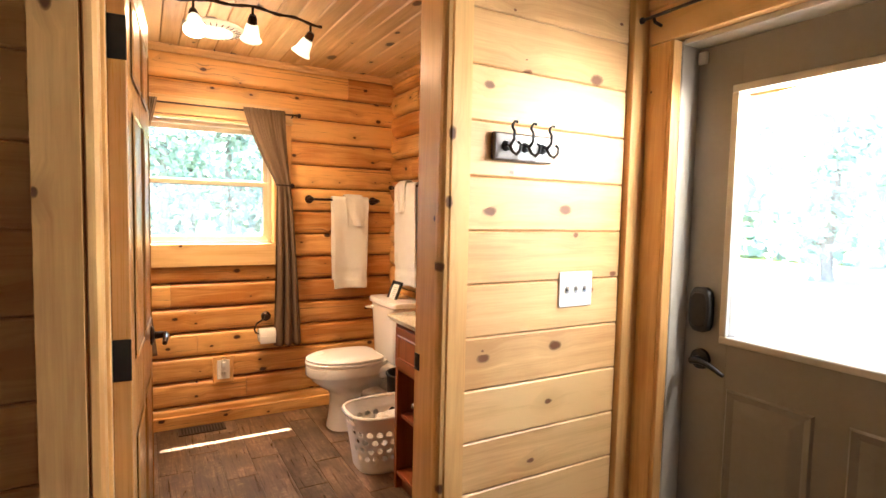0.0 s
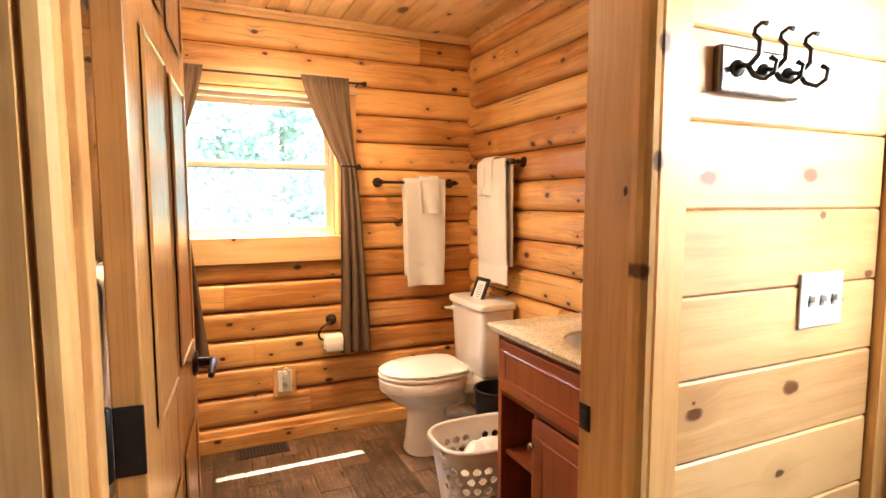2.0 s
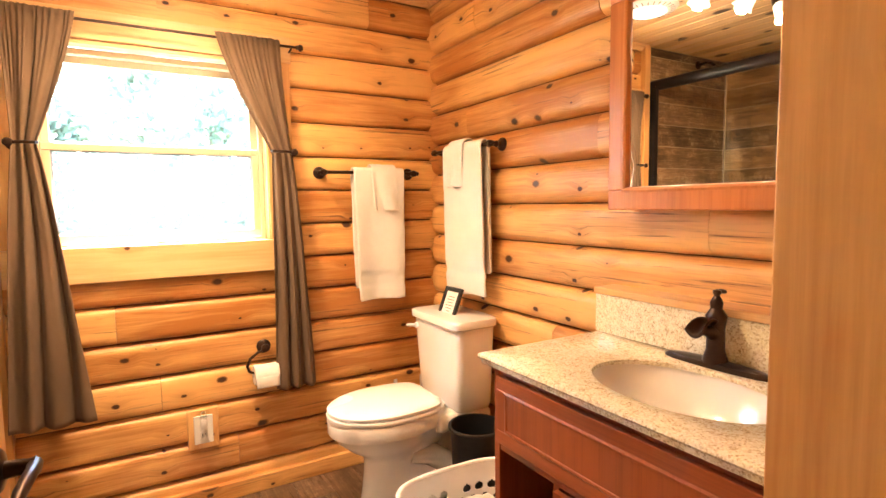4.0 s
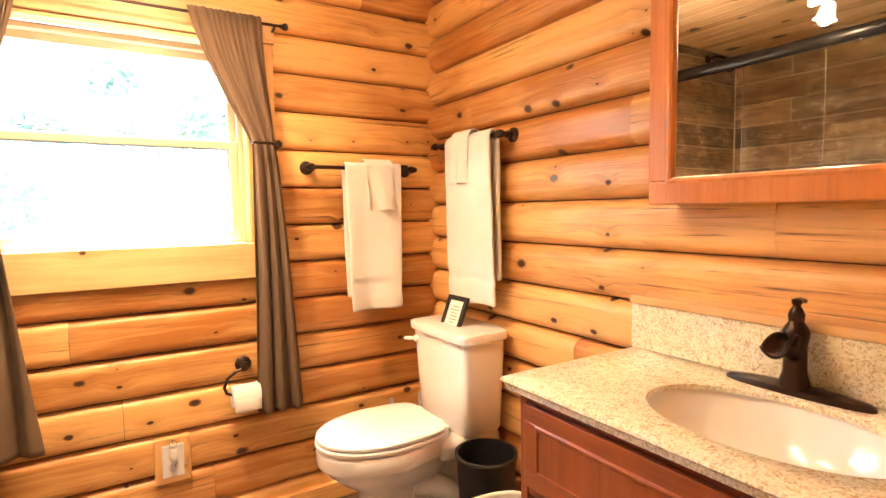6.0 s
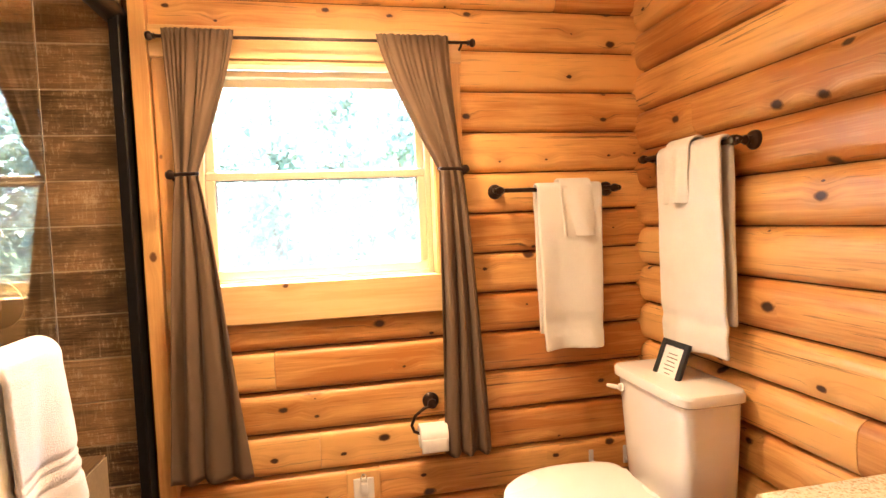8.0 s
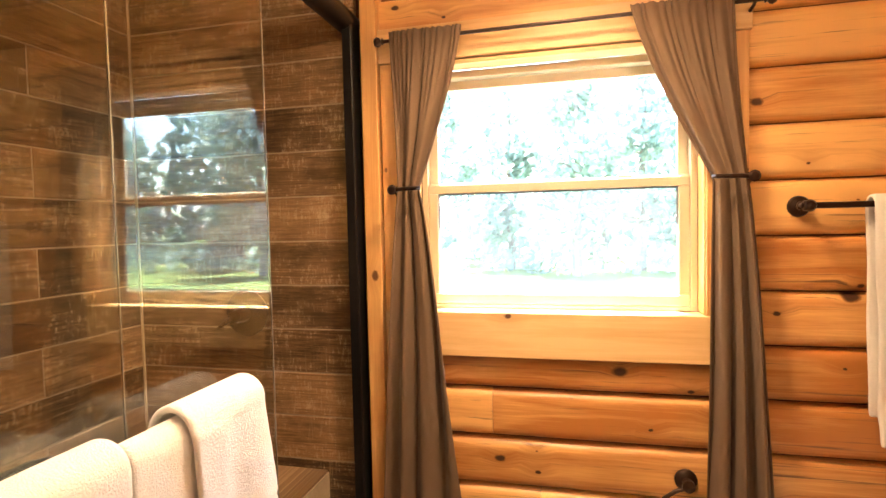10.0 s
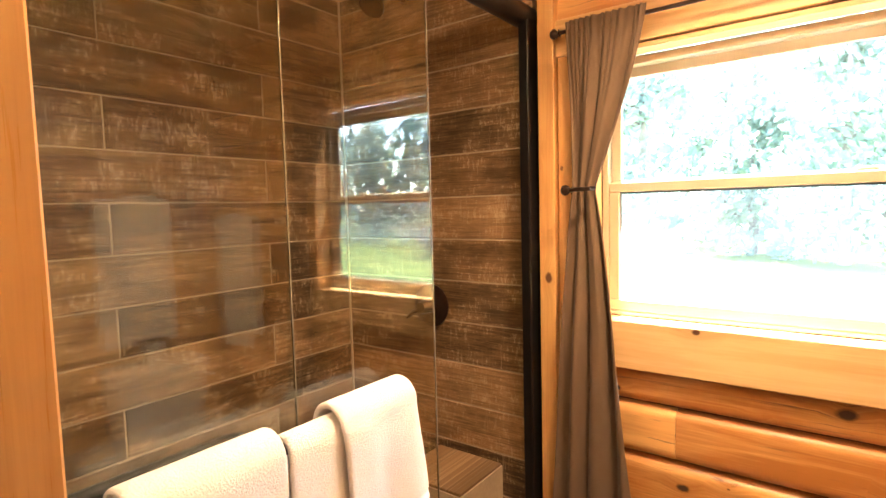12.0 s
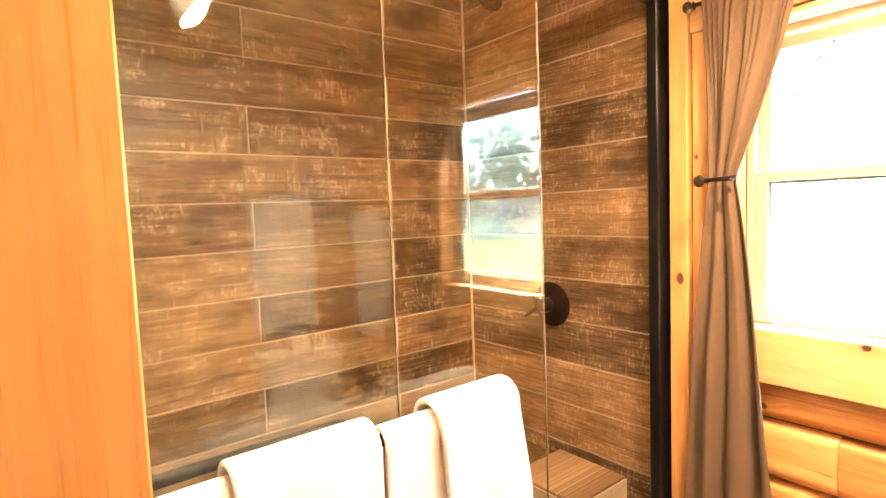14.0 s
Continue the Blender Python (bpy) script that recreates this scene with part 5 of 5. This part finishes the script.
top = thing("countertop", (1.5, 1.72, VZ), "speckled beige granite countertop with backsplash and undermount basin", "countertop")
CX0, CX1, CY0, CY1, CZ = 1.262, 1.705, 1.268, 2.130, 0.828
SXC, SYC, SA, SBB = 1.472, 1.695, 0.140, 0.205
bm = bmnew()
n = 64
def rect_pt(t):
    c, s = math.cos(t), math.sin(t)
    hx0, hx1, hy0, hy1 = CX0 - SXC, CX1 - SXC, CY0 - SYC, CY1 - SYC
    k = min((hx1 if c > 0 else hx0) / c if abs(c) > 1e-6 else 9, (hy1 if s > 0 else hy0) / s if abs(s) > 1e-6 else 9)
    return SXC + c * k, SYC + s * k
angs = [k * math.tau / n for k in range(n)] + [math.atan2(hy, hx) % math.tau for hx in (CX0 - SXC, CX1 - SXC) for hy in (CY0 - SYC, CY1 - SYC)]
angs = sorted(angs)
outer = [rect_pt(t) for t in angs]
inner = [(SXC + SA * math.cos(t), SYC + SBB * math.sin(t)) for t in angs]
inset = lambda q, i: (min(max(q[0], CX0 + i), CX1 - i), min(max(q[1], CY0 + i), CY1 - i))
rings(bm, [[(*inner[k], CZ - 0.012) for k in range(len(angs))], [(*inner[k], CZ - 0.002) for k in range(len(angs))], [(SXC + (SA + 0.003) * math.cos(t), SYC + (SBB + 0.003) * math.sin(t), CZ) for t in angs],
           [(*inset(q, 0.007), CZ) for q in outer], [(*inset(q, 0.002), CZ - 0.003) for q in outer], [(*inset(q, 0.0), CZ - 0.009) for q in outer], [(*inset(q, 0.002), CZ - 0.013) for q in outer], [(*inset(q, 0.006), CZ - 0.015) for q in outer], [(*inset(q, 0.010), CZ - 0.028) for q in outer], [(*inset(q, 0.03), CZ - 0.0275) for q in outer], [(*inner[k], CZ - 0.012) for k in range(len(angs))]], caps=False)
part("slab", bm, granite_mat, top)
bm = bmnew()
rings(bm, [[(SXC + r * (SA + 0.012) * math.cos(k * math.tau / 48), SYC + r * (SBB + 0.012) * math.sin(k * math.tau / 48), CZ - 0.013 - d) for k in range(48)] for r, d in ((1.05, 0.0), (1.0, 0.0), (0.97, 0.025), (0.90, 0.06), (0.72, 0.10), (0.42, 0.122), (0.12, 0.128))], caps=False)
basin = part("basin", bm, ceramic, top, "white oval basin")
part("drain", lathe(bmnew(), (SXC, SYC, CZ - 0.142), [(0.0, 0.0), (0.03, 0.0), (0.03, 0.003), (0.026, 0.005), (0.0, 0.004)], seg=20), bronze, basin)
mod_solid(basin, 0.006, 1.0)
part("backsplash", box(bmnew(), CX1 - 0.023, CX1, CY0, 2.128, CZ + 0.0005, 0.940, 0.002), granite_mat, top, smooth=False)
part("backing_strip", box(bmnew(), CX1 - 0.0275, EX + 0.006, CY0, 2.131, 0.9405, 0.960, 0.002), pine_y, top, "pine strip behind the backsplash", smooth=False)
part("side_splash", box(bmnew(), 1.30, CX1 - 0.024, CY0, CY0 + 0.020, CZ + 0.0005, 0.940, 0.002), granite_mat, top, smooth=False)

# ---- faucet ----
fc = thing("faucet", (1.640, 1.735, CZ), "dark bronze waterfall basin faucet", "faucet")
FX, FY = 1.650, 1.735
bm = bmnew()
rings(bm, [[(FX + s * 0.026 * math.copysign(abs(math.cos(k * math.tau / 36)) ** 0.8, math.cos(k * math.tau / 36)), FY + s * 0.128 * math.copysign(abs(math.sin(k * math.tau / 36)) ** 0.9, math.sin(k * math.tau / 36)), CZ + h) for k in range(36)] for s, h in ((1.0, 0.0), (1.0, 0.006), (0.93, 0.011), (0.6, 0.015))])
part("deck_plate", bm, bronze, fc)
part("body", lathe(bmnew(), (FX, FY, CZ + 0.010), [(0.028, 0.0), (0.026, 0.01), (0.020, 0.03), (0.019, 0.08), (0.022, 0.095), (0.023, 0.108), (0.017, 0.118), (0.012, 0.126), (0.0, 0.128)], seg=24), bronze, fc)
bm = bmnew()
sheet(bm, 10, 10, lambda u, v: (FX - 0.012 - 0.070 * v, FY + (0.013 + 0.010 * v) * (2 * u - 1), CZ + 0.094 + 0.012 * math.sin(v * 2.6) - 0.022 * v * v + 0.016 * (2 * u - 1) ** 2))
mod_solid(part("spout", bm, bronze, fc, "open waterfall spout"), 0.005)
part("spout_neck", tube(bmnew(), [(FX - 0.005, FY, CZ + 0.075), (FX - 0.03, FY, CZ + 0.088), (FX - 0.055, FY, CZ + 0.090)], [0.018, 0.014, 0.009]), bronze, fc)
lev = part("handle", lathe(bmnew(), (FX, FY, CZ + 0.136), [(0.013, 0.0), (0.014, 0.012), (0.010, 0.022), (0.006, 0.028), (0.009, 0.034), (0.009, 0.040), (0.0, 0.043)], seg=18), bronze, fc)
part("lever", tube(bmnew(), [(FX, FY, CZ + 0.172), (FX + 0.012, FY, CZ + 0.173), (FX + 0.03, FY, CZ + 0.170)], [0.006, 0.006, 0.005]), bronze, lev)

# ---- soap on the counter ----
soap = whole("soap_dish", box(bmnew(), 1.605, 1.675, 1.40, 1.47, CZ, CZ + 0.045, 0.012, 3), white_plastic, "small white soap box by the faucet", "soap")

# ---- mirror cabinet ----
mc = thing("mirror_cabinet", (EX - 0.05, 1.72, 1.5), "orange-stained wooden mirror cabinet on the log wall", "mirror")
MX0, MX1, MY0, MY1, MZ0, MZ1, MF = 1.668, EX + 0.012, 1.335, 2.074, 1.184, 1.790, 0.053
part("case", box(bmnew(), MX0 + 0.021, MX1, MY0 + 0.006, MY1 - 0.006, MZ0 + 0.006, MZ1 - 0.006, 0.002), mirror_wood, mc, smooth=False)


def mrail(y0, y1, z0, z1):
    return box(bmnew(), MX0, MX0 + 0.0205, y0, y1, z0, z1, 0.004)


for d in ((MY0, MY1, MZ0, MZ0 + MF), (MY0, MY1, MZ1 - MF, MZ1), (MY0, MY0 + MF, MZ0 + MF, MZ1 - MF), (MY1 - MF, MY1, MZ0 + MF, MZ1 - MF)):
    part("frame_rail", mrail(*d), mirror_wood, mc, smooth=False)
f3 = lambda i, dd: [(MX0 + dd, MY0 + MF + i, MZ0 + MF + i), (MX0 + dd, MY1 - MF - i, MZ0 + MF + i), (MX0 + dd, MY1 - MF - i, MZ1 - MF - i), (MX0 + dd, MY0 + MF + i, MZ1 - MF - i)]
part("inner_bead", rings(bmnew(), [f3(-0.006, -0.001), f3(0.0, -0.002), f3(0.006, 0.001), f3(0.009, 0.010), f3(0.010, 0.013)], caps=False), mirror_wood, mc, smooth=False)
part("mirror_glass", box(bmnew(), MX0 + 0.011, MX0 + 0.0165, MY0 + MF - 0.002, MY1 - MF + 0.002, MZ0 + MF - 0.002, MZ1 - MF + 0.002), mirror_mat, mc, "silvered mirror glass", smooth=False)

# ---- track light and fan light ----
tr = thing("track_light", (0.62, 2.15, CEIL), "dark bronze wavy track light with lit glass shades", "ceiling light")
TZ = 2.07
def track_at(s):
    return Vector((0.165 + 0.84 * s, 2.270 + 0.040 * math.sin(s * math.tau * 1.05 + 0.4), TZ + 0.004 * math.sin(s * 31)))
part("rail", tube(bmnew(), [track_at(k / 40) for k in range(41)], [0.0062 + 0.0012 * math.sin(k * 1.9) for k in range(41)]), bronze, tr)
mid = track_at(0.5)
part("canopy", lathe(bmnew(), (mid.x, mid.y, CEIL), [(0.055, 0.0), (0.055, -0.008), (0.045, -0.022), (0.012, -0.028), (0.0, -0.028)], seg=24), bronze, tr)
part("stem", tube(bmnew(), [(mid.x, mid.y, CEIL - 0.02), (mid.x, mid.y, TZ)], 0.007), bronze, tr)
for s, (dx, dy) in ((0.94, (-0.4, 0.7)), (0.65, (0.05, 0.85)), (0.40, (0.05, -0.55)), (0.085, (0.0, 0.25))):
    p = track_at(s)
    dvec = Vector((dx, dy, -0.95)).normalized()
    neck = p + Vector((0, 0, -0.045))
    part("arm", tube(bmnew(), [p, neck], 0.005, 8), bronze, tr)
    part("socket", tube(bmnew(), [neck - dvec * 0.012, neck, neck + dvec * 0.02], [0.012, 0.017, 0.020], 14), bronze, tr)
    b0 = neck + dvec * 0.018
    part("shade", tube(bmnew(), [b0, b0 + dvec * 0.012, b0 + dvec * 0.03, b0 + dvec * 0.055, b0 + dvec * 0.072], [0.016, 0.024, 0.028, 0.033, 0.043], 20, False), shade_glow, tr, "lit frosted glass shade")
    lamp("bulb", "POINT", (b0 + dvec * 0.068) * U, 0.36, WARM, size=0.028)

fan = thing("fan_light", (0.63, 2.80, CEIL), "round white ceiling fan light, lit, with slotted rim", "ceiling light")
part("rim", lathe(bmnew(), (0.63, 2.80, CEIL), [(0.138, 0.0), (0.138, -0.006), (0.128, -0.016), (0.098, -0.022), (0.085, -0.022), (0.085, 0.0)], seg=40, caps=False), white_plastic, fan)
part("lens", lathe(bmnew(), (0.63, 2.80, CEIL), [(0.086, -0.018), (0.080, -0.028), (0.058, -0.036), (0.03, -0.040), (0.0, -0.041)], seg=32), lens_glow, fan, "lit frosted lens")
for k in range(28):
    a = k * math.tau / 28
    c, s = math.cos(a), math.sin(a)
    part("slot", tube(bmnew(), [(0.63 + 0.100 * c, 2.80 + 0.100 * s, CEIL - 0.0218), (0.63 + 0.125 * c, 2.80 + 0.125 * s, CEIL - 0.0172)], 0.0022, 5), dark_hole, fan, smooth=False)
fan_lamp = lamp("fan_bulb", "AREA", P(0.63, 2.80, CEIL - 0.05), 0.72, WARM, P(0.63, 2.8001, 0), size=0.17)
fan_lamp.data.shape, fan_lamp.data.spread = "DISK", radians(125)

# ---- shower door ----
sd = thing("shower_door", (GX, 2.3, 0.0), "black-framed sliding glass shower door, partly open", "shower door")
SY0, SY1 = 1.34, 3.205
part("post", box(bmnew(), GX - 0.026, GX + 0.004, SY1 - 0.030, SY1 + 0.030, 0.14, 1.925, 0.004), black_metal, sd, smooth=False)
part("post", box(bmnew(), GX - 0.060, GX + 0.004, SY0 - 0.03, SY0, 0.14, 1.925, 0.004), black_metal, sd, smooth=False)
part("header", tube(bmnew(), [(GX - 0.024, SY0 - 0.03, 1.905), (GX - 0.024, SY1 + 0.03, 1.905)], 0.032, 20), black_metal, sd, "rounded black header rail")
part("bottom_track", box(bmnew(), GX - 0.062, GX + 0.004, SY0, SY1 - 0.035, 0.14, 0.165, 0.004), black_metal, sd, smooth=False)
outer_p = part("glass_panel", box(bmnew(), 0.055, 0.061, 1.76, 2.752, 0.168, 1.884, 0.001), shower_glass, sd, "clear sliding glass panel", smooth=False)
inner_p = part("glass_panel", box(bmnew(), 0.026, 0.032, SY0 + 0.004, 2.398, 0.168, 1.884, 0.001), shower_glass, sd, "clear inner glass panel", smooth=False)
for ex, ey, gp in ((0.058, 2.7535, outer_p), (0.029, 2.3995, inner_p)):
    part("glass_edge", box(bmnew(), ex - 0.003, ex + 0.003, ey - 0.0012, ey + 0.0006, 0.170, 1.882), glass_edge, gp, "ground glass edge", smooth=False)
BARX, BARZ, BARI = 0.104, 1.022, 1.012
part("towel_rail", tube(bmnew(), [(0.061, 1.80, BARZ), (BARX - 0.012, 1.80, BARZ), (BARX, 1.815, BARZ), (BARX, 2.592, BARZ), (BARX - 0.012, 2.607, BARZ), (0.061, 2.607, BARZ)], 0.010, 12), black_metal, outer_p, "black towel rail")
part("towel_rail", tube(bmnew(), [(0.026, 1.46, BARI), (-0.012, 1.46, BARI), (-0.024, 1.475, BARI), (-0.024, 2.300, BARI), (-0.012, 2.315, BARI), (0.026, 2.315, BARI)], 0.011, 12), black_metal, inner_p, "black towel rail")
for p in (outer_p, inner_p):
    p.visible_shadow = False

GRP = "towels on the shower door"
BANDS = ((0.185, 0.192), (0.200, 0.207), (0.215, 0.222), (0.230, 0.237))
hung = [
    draped("towel", "y", 1.900, 2.292, BARX, BARZ, 0.50, 0.40, 0.020, 0.012, 21, "white terry towel folded over the shower rail", "towel", GRP, 0.03, (), side=1),
    draped("hand_towel", "y", 2.085, 2.298, BARX, BARZ + 0.003, 0.30, 0.25, 0.035, 0.011, 23, "white terry hand towel laid over a towel", "towel", GRP, 0.02, (), side=1),
    draped("towel", "y", 2.312, 2.578, BARX, BARZ, 0.50, 0.40, 0.020, 0.012, 25, "white terry towel folded over the shower rail", "towel", GRP, 0.03, (), side=1),
    draped("hand_towel", "y", 2.405, 2.590, BARX, BARZ + 0.003, 0.30, 0.25, 0.036, 0.011, 27, "white terry hand towel with a woven band", "towel", GRP, 0.05, BANDS, side=1, lean=0.03),
]

# ---- shower inside ----
curb = boxes("shower_curb", grout, "tiled shower curb", "shower curb", (GX - 0.09, GX + 0.02, SY0 - 0.05, 3.225, 0.0, 0.138))
boxes("shower_end", plaster, "closed south end of the shower", "wall", (WX - 0.25, DX0 - 0.022, 1.262, 1.280, 0, CEIL))
bench = boxes("shower_seat", grout, "tiled corner seat in the shower", "shower seat", (-0.30, GX - 0.132, 3.00, 3.230, 0.0, 0.572))
boxes("trim_caulk", caulk, "pale caulk bead in the shower corner", "trim", (WX, WX + 0.007, 3.2225, 3.2295, 0.0, CEIL - 0.001), bevel=0.002)
valve = thing("shower_valve", (-0.32, 3.23, 1.055), "dark bronze shower valve with a lever", "shower valve")
part("plate", lathe(bmnew(), (-0.32, 3.226, 1.058), [(0.072, 0.0), (0.072, -0.004), (0.062, -0.010), (0.03, -0.014), (0.024, -0.018)], axis="y", seg=32), bronze, valve)
part("knob", lathe(bmnew(), (-0.32, 3.208, 1.058), [(0.024, 0.0), (0.022, -0.03), (0.018, -0.045), (0.0, -0.048)], axis="y", seg=20), bronze, valve)
part("lever", tube(bmnew(), [(-0.32, 3.172, 1.058), (-0.355, 3.165, 1.040), (-0.38, 3.165, 1.020)], [0.010, 0.008, 0.006]), bronze, valve)
headd = thing("shower_spray", (-0.255, 3.23, 1.74), "dark bronze shower head on a bent arm", "shower head")
part("flange", lathe(bmnew(), (-0.40, 3.226, 2.085), [(0.028, 0.0), (0.026, -0.006), (0.012, -0.012)], axis="y", seg=18), bronze, headd)
part("arm", tube(bmnew(), [(-0.40, 3.22, 2.085), (-0.40, 3.17, 2.09), (-0.40, 3.13, 2.075), (-0.40, 3.10, 2.045)], 0.009), bronze, headd)
part("head", tube(bmnew(), [(-0.40, 3.103, 2.048), (-0.40, 3.094, 2.037), (-0.40, 3.072, 2.012), (-0.40, 3.066, 2.005)], [0.014, 0.018, 0.042, 0.042], 20), bronze, headd)

# ---- coat hooks and switch ----
hk = thing("coat_hook_rail", (1.206, SY, 1.45), "dark wooden rail with three black double coat hooks", "coat hooks")
bm = bmnew()
box(bm, 1.124, 1.322, SY - 0.017, SY, 1.420, 1.494, 0.005, 2)
part("rail", bm, plain("dark_stained_wood", (0.055, 0.03, 0.022), 0.3, scale=30, vary=0.3, coat=0.3), hk, smooth=False)
for x in (1.162, 1.224, 1.286):
    y = SY - 0.017
    h = part("hook", tube(bmnew(), [(x, y - 0.004, 1.462), (x, y - 0.020, 1.458), (x, y - 0.036, 1.472), (x, y - 0.036, 1.492), (x, y - 0.026, 1.504), (x, y - 0.028, 1.513), (x, y - 0.038, 1.518), (x, y - 0.046, 1.514)], [0.0045, 0.0045, 0.004, 0.0038, 0.0038, 0.0034, 0.003, 0.0042], 9), black_metal, hk)
    part("lower_hook", tube(bmnew(), [(x, y - 0.018, 1.458), (x, y - 0.030, 1.440), (x, y - 0.048, 1.432), (x, y - 0.062, 1.440), (x, y - 0.064, 1.455), (x, y - 0.055, 1.462)], [0.0045, 0.004, 0.0038, 0.0036, 0.0034, 0.0042], 9), black_metal, h)
    part("hook_plate", lathe(bmnew(), (x, y, 1.458), [(0.0, 0.0), (0.014, -0.001), (0.013, -0.004), (0.006, -0.008)], axis="y", seg=14), black_metal, h)
sw = thing("light_switch", (1.44, SY, 1.06), "white triple toggle light switch plate", "light switch")
part("plate", box(bmnew(), 1.376, 1.504, SY - 0.006, SY, 1.010, 1.114, 0.003), white_plastic, sw, smooth=False)
for x in (1.406, 1.440, 1.474):
    part("toggle", box(bmnew(), x - 0.004, x + 0.004, SY - 0.016, SY - 0.005, 1.060, 1.072, 0.002), white_plastic, sw, smooth=False)
    part("toggle_slot", box(bmnew(), x - 0.006, x + 0.006, SY - 0.0068, SY - 0.0055, 1.050, 1.073, 0.0), grey_plastic, sw, smooth=False)
er = thing("door_curtain_rod", (1.68, 0.6, 1.93), "thin black curtain rod over the entrance door", "curtain rod")
part("rod", tube(bmnew(), [(1.650, 1.125, 1.872), (1.650, -0.05, 1.872)], 0.005), black_metal, er)
part("finial", lathe(bmnew(), (1.650, 1.12, 1.872), [(0.005, 0.0), (0.010, 0.004), (0.010, 0.020), (0.0, 0.024)], axis="y", seg=12), black_metal, er)
part("bracket", tube(bmnew(), [(1.684, 1.085, 1.852), (1.655, 1.085, 1.857), (1.650, 1.085, 1.869)], 0.005, 8), black_metal, er)

# ---- floor register ----
vent = thing("floor_register", (0.6, 3.15, 0.0), "dark metal floor register by the wall", "floor register")
part("frame", box(bmnew(), 0.475, 0.715, 3.095, 3.200, 0.0, 0.005, 0.002), vent_metal, vent, smooth=False)
for k in range(14):
    part("slat", box(bmnew(), 0.490 + 0.0155 * k, 0.499 + 0.0155 * k, 3.108, 3.188, 0.0052, 0.0072), dark_hole, vent, smooth=False)

# what stands on the finished floor
for ob in (toilet, bin_, bk, lin, vent):
    ob.matrix_basis = Matrix.Translation(P(0, 0, FZ)) @ ob.matrix_basis

# ---- tiles: floor planks, then shower walls ----
floor_ob = tagged(new("floor"), "dark brown wood-look plank tile floor", "floor", "", "structure")
PW, PL = 0.135, 0.56
i = 0
x = 0.10 + PW / 2
col = 0
while x < 1.83:
    off = (0.0, 0.34, 0.17)[col % 3]
    y = 1.15 - off
    while y < 3.25:
        y0, y1 = max(y, 1.15), min(y + PL, 3.25)
        if y1 - y0 > 0.02:
            tile(floor_ob, "tile", tile_f, ("f", round(y1 - y0, 3)), (PW - 0.003, y1 - y0 - 0.003, 0.008), (x, (y0 + y1) / 2, FZ - 0.004))
        y += PL
    x += PW
    col += 1
TP, TL = 0.1345, 0.932
for r in range(-10, 7):
    z0 = 1.415 + TP * r
    z1 = min(z0 + TP, CEIL)
    if z1 - z0 < 0.02 or z0 < 0:
        continue
    start = 2.420 if r % 2 else 2.886
    y = start - 2 * TL
    while y < 3.30:
        y0, y1 = max(y, 1.15), min(y + TL, 3.30)
        if y1 - y0 > 0.02:
            tile(wall_w, "tile", tile_w, ("w", round(y1 - y0, 3), round(z1 - z0, 3)), (0.009, y1 - y0 - 0.0035, z1 - z0 - 0.0035), (WX - 0.0045, (y0 + y1) / 2, (z0 + z1) / 2))
        y += TL
    tile(wall_ns, "tile", tile_n, ("n", round(z1 - z0, 3)), (0.068 - WX + 0.08 - 0.0035, 0.009, z1 - z0 - 0.0035), ((WX - 0.08 + 0.068) / 2, 3.2345, (z0 + z1) / 2))
tile(bench, "tile", tile_n, "bench_top", (0.24, 0.225, 0.009), (-0.18, 3.115, 0.5765))
for k in range(12):
    for j in range(5):
        tile(floor_hall, "tile", tile_f, ("hall", 0), (PW - 0.003, PL - 0.003, 0.008), (-0.4 + PW * (k + 0.5), 1.15 - PL * (j + 0.5) - (0.0, 0.34, 0.17)[k % 3] , FZ - 0.004))
